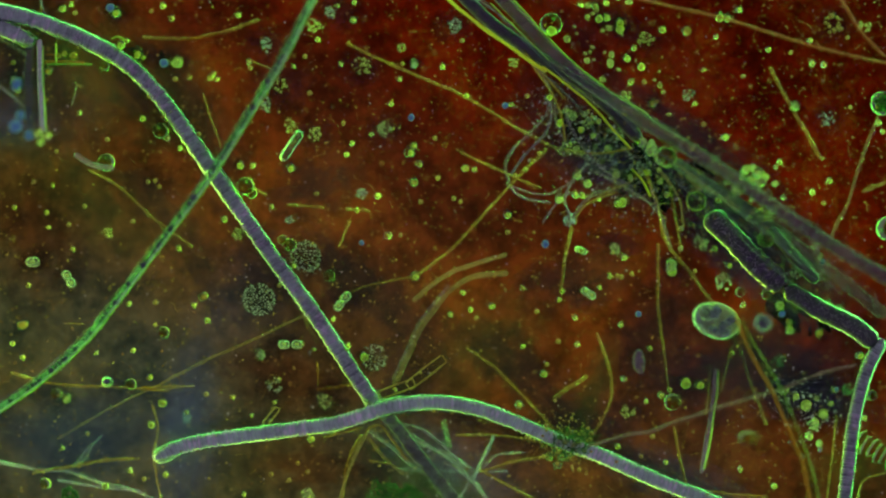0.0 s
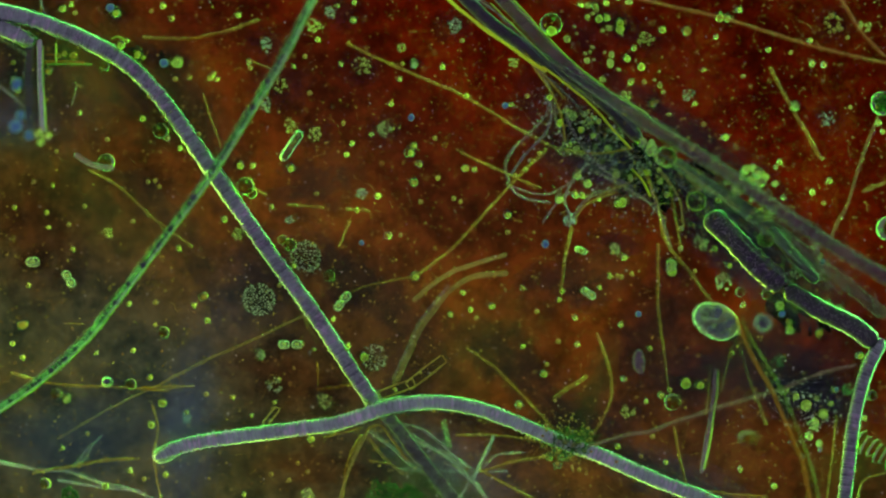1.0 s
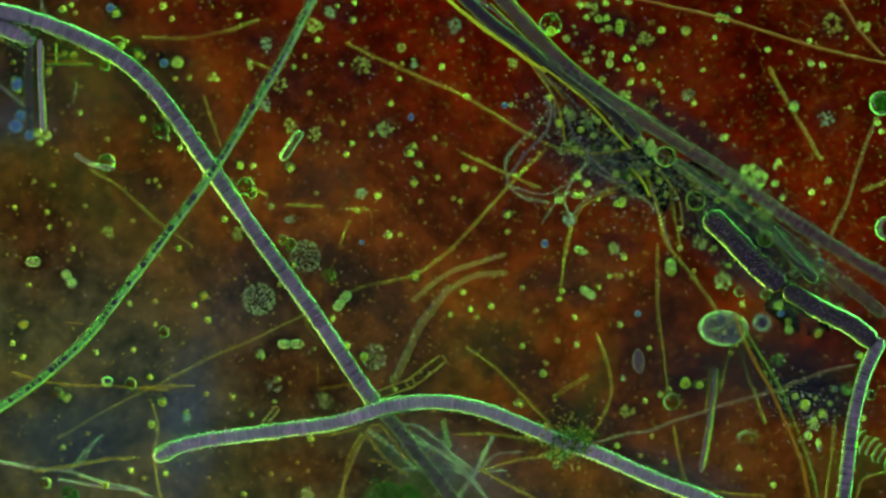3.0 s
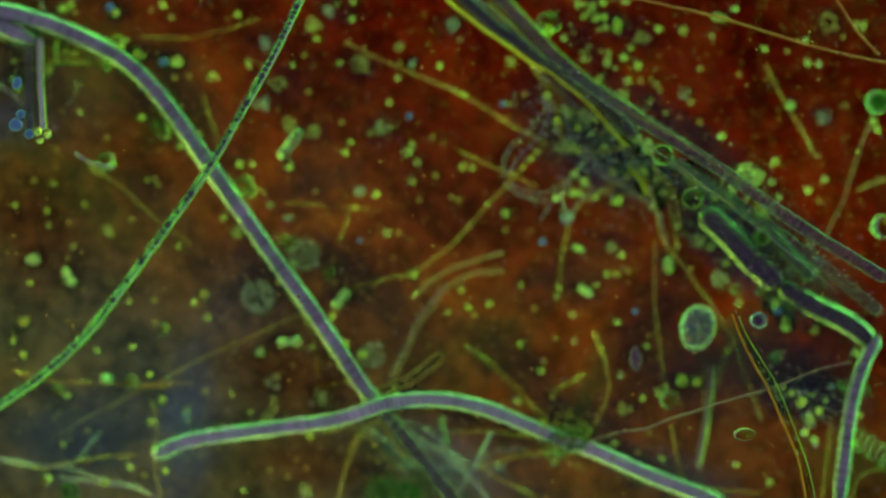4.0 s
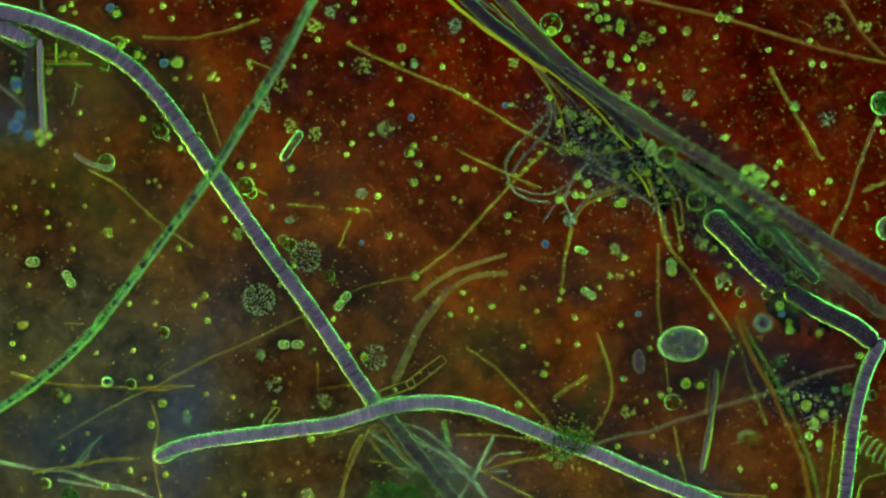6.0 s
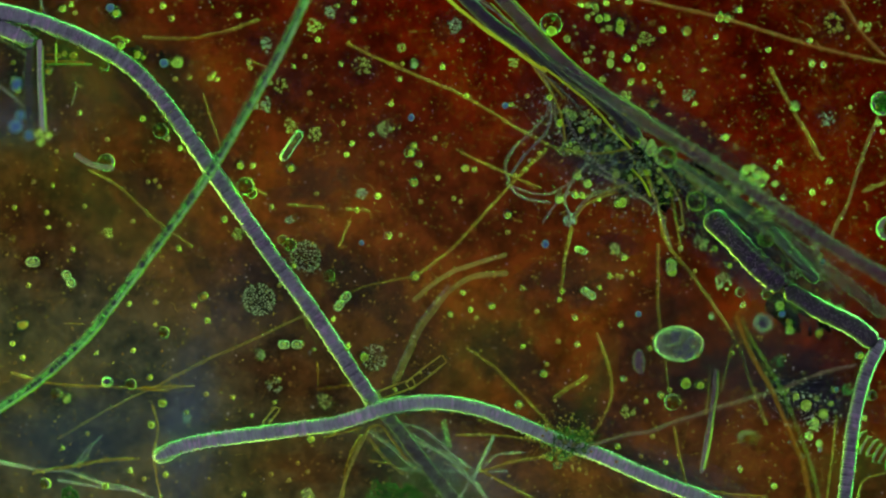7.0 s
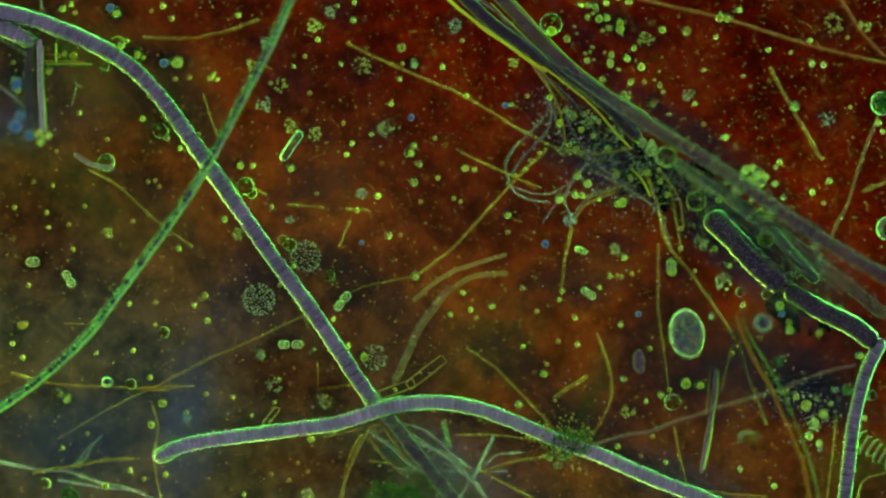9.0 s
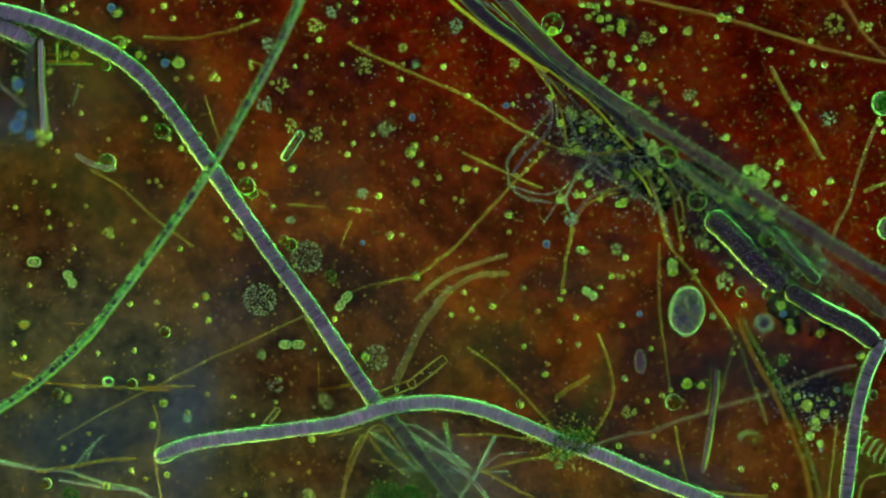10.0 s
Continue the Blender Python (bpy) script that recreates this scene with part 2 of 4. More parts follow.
# ---- building blocks ----
def spot(u, v, z=0.0):
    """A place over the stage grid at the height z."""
    k = STEP * (1 - z / HEIGHT)
    return Vector(((u - 784) * k, (441 - v) * k, z))


def mesh_of(name, verts, faces, material, smooth=True):
    me = bpy.data.meshes.new(name)
    me.from_pydata(verts, [], faces)
    if smooth:
        me.polygons.foreach_set("use_smooth", [True] * len(me.polygons))
    me.materials.append(material)
    me.update()
    return me


def empty(name, place=(0, 0, 0)):
    ob = new(name)
    ob.location = place
    ob.empty_display_size = 0.02
    return ob


def part(name, me, parent, label=""):
    ob = new(name, me)
    ob.parent = parent
    if label:
        ob["label"] = label
    return ob


def spline(points, step):
    """A smooth line through the points, resampled evenly."""
    p = [Vector(q) for q in points]
    p = [2 * p[0] - p[1], *p, 2 * p[-1] - p[-2]]
    fine = []
    for a, b, c, d in zip(p, p[1:], p[2:], p[3:]):
        for i in range(24):
            t = i / 24
            fine.append(0.5 * (2 * b + (c - a) * t + (2 * a - 5 * b + 4 * c - d) * t * t + (3 * b - a - 3 * c + d) * t ** 3))
    fine.append(p[-2])
    out, carry = [fine[0]], 0.0
    for a, b in zip(fine, fine[1:]):
        length = (b - a).length
        while carry + length >= step * len(out):
            out.append(a.lerp(b, (step * len(out) - carry) / max(length, 1e-9)))
        carry += length
    return out if len(out) > 2 else [fine[0], fine[len(fine) // 2], fine[-1]]


def tube(name, line, radius, material, sides=14, cell=0.0, rough=0.05, flat=1.0, seed=0, pinch=0.07):
    """A round-ended thread along the line; with cells, its outline bulges between the cross walls."""
    verts, faces, n, s = [], [], len(line), 0.0
    for i, p in enumerate(line):
        ahead = (line[min(i + 1, n - 1)] - line[max(i - 1, 0)]).normalized()
        side = ahead.cross(Vector((0, 0, 1))).normalized()
        up = side.cross(ahead)
        if i:
            s += (p - line[i - 1]).length
        r = radius * (1 + rough * noise.noise(Vector((s * 9, seed * 7.3, 0))) + rough * 0.6 * noise.noise(Vector((s * 60, seed * 3.1, 4))))
        if cell:
            r *= 1.01 - pinch + pinch * abs(math.sin(math.pi * s / cell)) ** 0.6
        near = min(i, n - 1 - i) * (line[1] - line[0]).length
        if near < radius:
            r *= max(0.12, math.sqrt(1 - (1 - near / radius) ** 2))
        for k in range(sides):
            a = 2 * math.pi * k / sides
            q = r * (1 + rough * noise.noise(Vector((s * 45, 1.3 * math.cos(a) + seed * 3.3, 1.3 * math.sin(a)))))
            verts.append(p + side * (q * math.cos(a)) + up * (q * flat * math.sin(a)))
    for i in range(n - 1):
        for k in range(sides):
            q = (k + 1) % sides
            faces.append((i * sides + k, i * sides + q, (i + 1) * sides + q, (i + 1) * sides + k))
    faces.append(tuple(range(sides - 1, -1, -1)))
    faces.append(tuple(range((n - 1) * sides, n * sides)))
    return mesh_of(name, verts, faces, material)


def ball(name, radius, material, detail=3, lumps=0.0, seed=0, shape=(1, 1, 1)):
    bm = bmesh.new()
    bmesh.ops.create_icosphere(bm, subdivisions=detail, radius=1)
    for vert in bm.verts:
        k = 1 + lumps * noise.noise(vert.co * 1.7 + Vector((seed * 3.7, seed, 0)))
        vert.co = Vector(vert.co[i] * shape[i] * radius * k for i in range(3))
    me = bpy.data.meshes.new(name)
    bm.to_mesh(me)
    bm.free()
    me.polygons.foreach_set("use_smooth", [True] * len(me.polygons))
    me.materials.append(material)
    return me


COUNT = [0]


def flat_line(points, z, step):
    return spline([spot(q[0], q[1], q[2] if len(q) > 2 else z) for q in points], step)


def stacked_cells(name, line, radius, material, cell, seed=0, sides=16, gap=0.0):
    """Short barrel-shaped cells, one behind the other, each a closed shell."""
    r, verts, faces = random.Random(seed), [], []
    step = (line[1] - line[0]).length
    per = max(2, round(cell / step))
    i = 0
    while i + per < len(line):
        n = per + r.choice((0, 0, 1, 2, -1, -2)) if per > 4 else per
        a, b = line[i], line[min(i + n, len(line) - 1)]
        ahead = (b - a).normalized()
        side = ahead.cross(Vector((0, 0, 1))).normalized()
        up = side.cross(ahead)
        end = min(1.0, 0.45 + 0.28 * min(i, len(line) - 1 - i - n) * step / radius)
        R, at = radius * end * r.uniform(0.95, 1.04), len(verts)
        for x, k in ((0.0, 0.90), (0.12, 0.97), (0.3, 1.0), (0.7, 1.0), (0.88, 0.97), (1.0, 0.90)):
            c = a.lerp(b, gap + (1 - 2 * gap) * x)
            verts += [c + side * (R * k * math.cos(2 * math.pi * q / sides)) + up * (R * k * math.sin(2 * math.pi * q / sides)) for q in range(sides)]
        for m in range(5):
            for q in range(sides):
                p = (q + 1) % sides
                faces.append((at + m * sides + q, at + m * sides + p, at + (m + 1) * sides + p, at + (m + 1) * sides + q))
        faces.append(tuple(at + q for q in range(sides - 1, -1, -1)))
        faces.append(tuple(at + 5 * sides + q for q in range(sides)))
        i += n
    return mesh_of(name, verts, faces, material)


def thick_filament(points, width, label, z=0.0, core=TRICHOME, cell=0.012, share=0.94, sheath=SHEATH, group="thick algal filaments", pinch=0.07):
    """A trichome of stacked cells inside a clear sheath."""
    COUNT[0] += 1
    r = width * STEP / 2
    line = flat_line(points, z + r, 0.002)
    thing = empty("algal_filament", line[0])
    tagged(thing, label, "algal filament", group)
    home = [q - line[0] for q in line]
    if core not in (TRICHOME, PALE_TRICHOME):
        part("cell_chain", tube("cell_chain", home[::2], r * share, core, 18, cell, 0.07, 1.0, COUNT[0] + 40), thing)
    else:
        part("cell_chain", stacked_cells("cell_chain", home, r * share, core, cell, COUNT[0]), thing)
    if sheath:
        part("sheath", tube("sheath", home[::2], r, sheath, 18, cell, 0.05 if core is DARK else 0.13, 1.0, COUNT[0], pinch), thing, "clear sheath").visible_shadow = False
    return thing


def clear_filament(points, width, label, z):
    """An emptied sheath: a clear tube round a few left-over grains, its bright rim drawn as a line."""
    COUNT[0] += 1
    r, g = width * STEP / 2, random.Random(77)
    line = flat_line(points, z, 0.004)
    thing = tagged(empty("algal_filament", line[0]), label, "algal filament", "thick algal filaments")
    home = [q - line[0] for q in line]
    part("sheath", tube("sheath", home, r, EMPTY_SHEATH, 18, 0, 0.12, 0.8, COUNT[0]), thing, "clear sheath").visible_shadow = False
    verts, faces = [], []
    # green light at one edge, drawn as a thin tube
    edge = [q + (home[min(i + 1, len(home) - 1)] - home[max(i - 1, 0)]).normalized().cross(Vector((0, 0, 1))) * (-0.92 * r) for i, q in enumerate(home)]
    part("wall", tube("wall", edge[6:], 0.0013, LIME, 8, 0, 0.25, 1.0, COUNT[0]), thing, "bright green rim line")
    for _ in range(16):
        c, R = g.choice(home[4:-4]) + Vector((g.uniform(-0.5, 0.5) * r, g.uniform(-0.3, 0.3) * r, 0)), g.uniform(0.002, 0.005)
        part("grain", ball("grain", R, g.choice((GREEN_GRAIN, GLOBULE, BEAD)), 2, 0.3, g.randint(0, 99)), thing).location = c
    return thing


def thread(points, width, label, z=0.0, material=YELLOW, cell=0.0, name="thread", group="thin threads"):
    COUNT[0] += 1
    r = width * STEP * 0.315
    line = flat_line(points, z + r, max(0.003, r * 0.5))
    wob = [q + Vector((noise.noise(q * 14), noise.noise(q * 14 + Vector((5, 9, 2))), 0)) * 0.0025 for q in line]
    ob = new(name, tube(name, [q - line[0] for q in wob], r, material, 10, cell, 0.16, 1.0, COUNT[0]))
    ob.location = line[0]
    return tagged(ob, label, name.replace("_", " "), group)


# ---- the setting ----
def disc(name, radius, z, thick, material, sides=72):
    verts, faces = [], []
    for h in (0, -thick):
        verts += [(radius * math.cos(2 * math.pi * i / sides), radius * math.sin(2 * math.pi * i / sides), h) for i in range(sides)]
    faces.append(tuple(range(sides)))
    faces.append(tuple(range(2 * sides - 1, sides - 1, -1)))
    faces += [(i, sides + i, sides + (i + 1) % sides, (i + 1) % sides) for i in range(sides)]
    ob = new(name, mesh_of(name, verts, faces, material, smooth=False))
    ob.location.z = z
    return ob


slide = disc("ground", 3.4, -0.004, 0.012, slide_material())
slide.visible_shadow = False
tagged(slide, "clear glass slide with a thin grainy film", "glass slide", kind="structure")
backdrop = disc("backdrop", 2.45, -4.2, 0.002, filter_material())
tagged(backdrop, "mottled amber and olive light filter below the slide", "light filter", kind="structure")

def slime(u, v, half_long, half_wide, angle, material, label, z=0.0):
    """An uneven lens of film for painted haze, halos and shade, thickest in the middle."""
    COUNT[0] += 1
    verts, faces, n, rings = [(0, 0, 0.02)], [], 48, 6
    for k in range(1, rings + 1):
        for i in range(n):
            a = 2 * math.pi * i / n
            d = k / rings * (1 + 0.25 * noise.noise(Vector((1.5 * math.cos(a), 1.5 * math.sin(a), COUNT[0]))))
            verts.append((d * math.cos(a), d * math.sin(a), 0.02 * (1 - k / rings)))
    faces += [(0, 1 + i, 1 + (i + 1) % n) for i in range(n)]
    for k in range(rings - 1):
        faces += [(1 + k * n + i, 1 + (k + 1) * n + i, 1 + (k + 1) * n + (i + 1) % n, 1 + k * n + (i + 1) % n) for i in range(n)]
    ob = new("film_patch", mesh_of("film_patch", verts, faces, material))
    ob.location = spot(u, v, z)
    ob.rotation_euler.z = radians(angle)
    ob.scale = (half_long * STEP, half_wide * STEP, 0.2)
    ob.visible_shadow = False
    return tagged(ob, label, "slime", "patches of slime", "stuff")


# shade under the tangle and bluish background haze, put in as tinted films
MAT_GREEN, MAT_BLUE = "dark green shade film under the tangled filaments", "thin bluish-grey haze film on the slide"
slime(1350, 430, 330, 120, -36, DARK_SHADE, MAT_GREEN)
slime(1330, 650, 250, 120, 10, DARK_SHADE, MAT_GREEN, 0.0102)
slime(1060, 250, 230, 130, -35, DARK_SHADE, MAT_GREEN, 0.0006)
slime(1450, 690, 150, 90, -20, DARK_SHADE, MAT_GREEN, 0.0012)
slime(1020, 760, 140, 90, 10, DARK_SHADE, MAT_GREEN, 0.0018)
slime(50, 150, 200, 190, 0, GREY_HAZE, MAT_BLUE, 0.0006)
slime(340, 780, 90, 200, -10, GREY_HAZE, MAT_BLUE)
slime(430, 530, 180, 110, 50, GREY_HAZE, MAT_BLUE)
slime(760, 800, 300, 120, -20, GREY_HAZE, MAT_BLUE, 0.0024)
slime(100, 790, 240, 130, -10, GREY_HAZE, MAT_BLUE, 0.0006)
slime(1200, 850, 200, 60, -20, BLUE_HAZE, MAT_BLUE, 0.0006)
slime(1060, 280, 150, 90, -30, GREY_HAZE, MAT_BLUE, 0.0024)
slime(1310, 425, 290, 75, -39, BLACK_SHADE, MAT_GREEN, 0.0036)
slime(1430, 700, 120, 65, -10, BLACK_SHADE, MAT_GREEN, 0.0036)
slime(1080, 262, 130, 60, -38, BLACK_SHADE, MAT_GREEN, 0.0036)
slime(785, 825, 160, 80, -20, AZURE_HAZE, MAT_BLUE, 0.0042)
slime(1330, 480, 200, 50, -39, AZURE_HAZE, MAT_BLUE, 0.0048)
slime(1435, 705, 110, 55, -10, NAVY_HALO, MAT_BLUE, 0.0066)
slime(35, 215, 90, 60, 0, AZURE_HAZE, MAT_BLUE, 0.0042)
# dark optical halos round the bright bodies, put in as navy films
MAT_NAVY = "dark navy halo film laid on the slide"
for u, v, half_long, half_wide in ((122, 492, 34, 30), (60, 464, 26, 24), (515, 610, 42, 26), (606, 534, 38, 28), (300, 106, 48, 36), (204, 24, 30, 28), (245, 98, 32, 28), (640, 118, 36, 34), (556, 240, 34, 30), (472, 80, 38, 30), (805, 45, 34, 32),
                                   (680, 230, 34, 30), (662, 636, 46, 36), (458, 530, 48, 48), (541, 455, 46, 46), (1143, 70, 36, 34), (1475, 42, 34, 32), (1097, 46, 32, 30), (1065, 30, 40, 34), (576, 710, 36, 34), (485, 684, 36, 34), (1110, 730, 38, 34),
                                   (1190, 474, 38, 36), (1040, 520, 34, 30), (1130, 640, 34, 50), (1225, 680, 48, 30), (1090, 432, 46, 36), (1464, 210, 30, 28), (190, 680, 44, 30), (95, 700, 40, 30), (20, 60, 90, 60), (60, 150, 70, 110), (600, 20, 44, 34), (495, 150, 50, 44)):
    slime(u, v, 1.5 * half_long, 1.5 * half_wide, 0, NAVY_HALO, MAT_NAVY, 0.0054)
# dark halos alongside the filaments, put in the same way
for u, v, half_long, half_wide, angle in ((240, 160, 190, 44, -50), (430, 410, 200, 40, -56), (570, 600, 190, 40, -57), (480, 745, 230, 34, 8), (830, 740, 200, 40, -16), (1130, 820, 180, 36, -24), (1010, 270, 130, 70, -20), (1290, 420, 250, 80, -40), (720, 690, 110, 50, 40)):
    slime(u, v, half_long, half_wide, angle, NAVY_HALO, MAT_NAVY, 0.006)
# lilac-blue haze among the threads, painted as tinted films
LILAC_HAZE = film_material("lilac_haze", (0.50, 0.50, 0.72), (0.30, 0.24, 0.46), 0.7)
MAT_LILAC = "thin lilac-blue haze film in the tangle of threads"
for u, v, half_long, half_wide, angle in ((1320, 420, 290, 62, -38), (1430, 705, 120, 60, -10)):
    slime(u, v, half_long, half_wide, angle, LILAC_HAZE, MAT_LILAC, 0.0072)
# dark shadow beside the leading filament, put in as a film
slime(1228, 240, 270, 50, -34, DARK_SHADE, MAT_GREEN, 0.0078)
slime(1266, 332, 84, 32, -36, GREY_HAZE, MAT_BLUE, 0.0108)
slime(1070, 290, 110, 60, -25, LILAC_HAZE, MAT_LILAC, 0.0114)
slime(1020, 60, 150, 34, -44, NAVY_HALO, MAT_NAVY, 0.0078)
# added films that darken and redden parts of the background
BROWN_FILM = film_material("brown_film", (0.80, 0.46, 0.30), (0.10, 0.05, 0.03), 0.85)
MAT_BROWN = "thin reddish-brown film over the slide"
for u, v, half_long, half_wide, angle in ((1225, 140, 150, 80, -35), (330, 50, 150, 70, -10), (510, 670, 190, 90, -10), (560, 830, 170, 80, 0), (60, 420, 120, 190, 0)):
    slime(u, v, half_long, half_wide, angle, BROWN_FILM, MAT_BROWN, 0.0084)
# grey-blue haze at the lower left, painted with two films
slime(325, 770, 75, 210, -8, AZURE_HAZE, MAT_BLUE, 0.009)
slime(170, 760, 190, 100, 10, GREY_HAZE, MAT_BLUE, 0.0096)
# dark optical halos beside the filaments, imitated by olive films
MAT_OLIVE = "thin dark olive halo film beside the filaments"
for u, v, half_long, half_wide, angle in ((690, 545, 190, 90, -40), (1160, 600, 170, 110, 60), (930, 665, 180, 70, -40), (330, 190, 260, 70, -52), (310, 405, 190, 70, -50), (560, 330, 130, 80, 30), (1010, 500, 150, 70, 10), (1330, 620, 130, 80, 40), (600, 480, 130, 60, -55)):
    slime(u, v, half_long, half_wide, angle, OLIVE_HALO, MAT_OLIVE, 0.0048)
# out-of-focus green haze, painted as tinted films
MAT_HAZE = "light green haze film on the slide"
slime(190, 130, 280, 160, -20, GREEN_HAZE, MAT_HAZE, 0.0036)
slime(1050, 690, 130, 40, 68, GREEN_HAZE, MAT_HAZE, 0.003)
slime(860, 610, 150, 110, 30, GREEN_HAZE, MAT_HAZE, 0.003)
slime(1510, 830, 130, 80, 0, GREEN_HAZE, MAT_HAZE, 0.003)
slime(120, 330, 240, 110, -30, GREEN_HAZE, MAT_HAZE, 0.003)
slime(760, 850, 200, 60, -30, GREEN_HAZE, MAT_HAZE, 0.003)

# ---- thick filaments ----
PURPLE = "purple-grey segmented algal filament with green rims on the slide"
thick_filament(((-30, 12), (80, 42), (200, 97), (280, 168), (380, 308), (480, 452), (560, 562), (640, 682), (674, 726)), 31, PURPLE, 0.0)
thick_filament(((672, 722, 0.03), (702, 756, 0.05), (740, 806, 0.08), (812, 900, 0.12)), 27, "dark bluish algal filament running under the others", 0.04, VEIL, sheath=EDGE_SHEATH)
thick_filament(((-30, 36), (20, 57), (64, 77)), 31, "purple striped end of an algal filament", 0.0, TRICHOME)
thick_filament(((52, 70, 0.12), (50, 150, 0.15), (53, 238, 0.18)), 15, "dim dark filament beside a lilac one", 0.14, HAZY, 0.012, 0.9, None)
thick_filament(((272, 812), (340, 785), (480, 765), (600, 748, 0.05), (690, 720, 0.095), (770, 712, 0.06), (850, 725, 0.035), (930, 755), (1000, 785), (1060, 805), (1150, 845), (1240, 880), (1290, 900)), 29, "pale curved segmented algal filament with bright green rims", 0.0, PALE_TRICHOME, 0.017, pinch=0.12)
thick_filament(((876, -14, 0.03), (939, 53, 0.03), (975, 91, 0.04), (1017, 131, 0.06), (1064, 165, 0.09), (1141, 216, 0.13), (1215, 262, 0.16), (1290, 309, 0.19), (1383, 376, 0.21), (1447, 419, 0.22), (1580, 500, 0.23)), 25, "long purple-grey filament leading the bundle", 0.10, CORD, 0.02, 0.95, EDGE_SHEATH)
thick_filament(((812, -14), (868, 40), (915, 74), (959, 106), (1040, 158), (1095, 207), (1132, 248)), 26, "dark green filament in the bundle", 0.0, DARK, sheath=EDGE_SHEATH)
thick_filament(((1192, 286, 0.08), (1250, 325, 0.1), (1350, 390, 0.12), (1450, 465, 0.13), (1568, 560, 0.14)), 24, "hazy grey-green filament low in the bundle", 0.1, HAZY, sheath=EDGE_SHEATH)
thick_filament(((1249, 377), (1290, 415), (1340, 468), (1388, 510)), 46, "dark swollen algal filament with yellow-green rims", 0.0, DARK, 0.05, 0.95, MID_SHEATH, pinch=0.04)
thick_filament(((1388, 510), (1450, 548), (1510, 578), (1552, 612)), 38, "dark jointed algal filament with yellow-green rims", 0.0, DARK, 0.05, 0.95, MID_SHEATH, pinch=0.04)
thick_filament(((1562, 600), (1532, 660), (1512, 740), (1502, 820), (1492, 900)), 27, "upright purple algal filament with a bright green rim", 0.02, TRICHOME)
clear_filament(((1302, 556), (1322, 602), (1349, 647), (1374, 688), (1396, 740), (1417, 795), (1432, 840), (1444, 895)), 17, "clear empty filament with one orange and one green edge", 0.2)
thread(((1255, 645), (1254, 690), (1248, 735)), 6, "short straw-yellow thread beside a slim filament")


# ---- thin threads ----
STRAW = "straw-yellow thin thread on the slide"
for pts, width in (
    (((612, 76), (700, 118), (820, 170), (930, 235), (990, 265), (1035, 275)), 8),
    (((250, 66), (330, 68), (400, 55), (460, 34)), 9),
    (((360, 168), (375, 215), (392, 262)), 7),
    (((505, 362), (575, 367)), 8),
    (((610, 370), (657, 373)), 8),
    (((620, 390), (600, 438)), 6),
    (((155, 300), (210, 330), (270, 385), (342, 437)), 8),
):
    thread(pts, width, STRAW)
for pts, width in (
    (((600, 530), (650, 506), (735, 490)), 7),
    (((735, 490), (800, 440), (870, 365), (920, 310), (970, 262)), 8),
    (((815, 270), (880, 300), (960, 335)), 7),
    (((825, 615), (880, 655), (930, 705), (980, 760)), 8),
    (((980, 704), (1042, 664)), 11),
    (((1055, 590), (1078, 650), (1080, 710), (1050, 770)), 8),
    (((560, 690), (640, 678)), 8),
):
    thread(pts, width, STRAW)
for pts, width in (
    (((1165, 430), (1165, 540), (1175, 620), (1183, 690)), 8),
    (((1012, 400), (1000, 460), (992, 522)), 9),
    (((1145, 310, 0.03), (1165, 370, 0.04), (1180, 430, 0.03), (1220, 480, 0.0), (1255, 530, 0.0), (1300, 600, 0.0), (1330, 680, 0.0), (1356, 752, 0.0)), 9),
    (((1185, 330), (1195, 380), (1205, 440)), 7),
    (((1362, 118), (1390, 172), (1420, 222), (1452, 282)), 10),
    (((1525, 340), (1580, 318)), 9),
    (((1296, 610), (1275, 692)), 8),
    (((1192, 755), (1205, 820), (1216, 860)), 7),
):
    thread(pts, width, STRAW)
for pts, width in (
    (((640, 768), (615, 820), (605, 890)), 9),
    (((805, 770), (880, 770), (950, 782)), 7),
    (((850, 835), (920, 815), (985, 808)), 8),
    (((845, 830), (900, 860), (960, 892)), 8),
    (((20, 660), (100, 680), (200, 685), (300, 692)), 8),
    (((250, 685), (345, 684)), 7),
    (((270, 715), (280, 760), (272, 810), (286, 890)), 7),
    (((60, 835), (130, 825), (180, 815), (240, 812)), 9),
):
    thread(pts, width, STRAW)
GREY = "lilac-grey thin thread lying on the slide"
thread(((1555, 205), (1525, 280), (1500, 360), (1480, 400), (1463, 445)), 9, "tan-lilac wavy thread beside the bundle", 0.0, ROPE)
for pts, width in (
    (((895, 325), (925, 350), (975, 360)), 8),
    (((900, 325), (895, 295), (908, 265), (950, 225), (975, 185), (970, 150), (945, 115)), 8),
    (((1010, 390), (1040, 350), (1085, 335)), 9),
    (((1035, 290), (1090, 325), (1150, 360), (1180, 395)), 9),
):
    thread(pts, width, GREY, 0.0, LILAC)
for pts, width in (
    (((875, 770), (850, 820), (835, 852)), 9),
    (((690, 748), (760, 790), (810, 825), (870, 892)), 11),
    (((650, 760), (690, 790), (735, 830)), 10),
    (((-10, 816), (60, 830), (120, 835), (180, 855), (240, 868), (280, 892)), 10),
    (((125, 832), (155, 795), (182, 770)), 8),
    (((100, 850), (180, 862), (250, 868)), 8),
):
    thread(pts, width, "pale green-grey thread lying on the slide", 0.0, MINT)
thread(((100, 778), (200, 720), (280, 682), (360, 640), (440, 605), (545, 555)), 7, "tan thin thread on the slide", 0.0, ROPE)
RUST = "orange-brown thread floating above the slide"
for pts, width in (
    (((1110, -6), (1200, 14), (1290, 35), (1400, 70), (1490, 95), (1580, 114)), 7),
    (((1485, -8), (1520, 50), (1565, 100)), 7),
):
    thread(pts, width, RUST, 0.15, ORANGE)
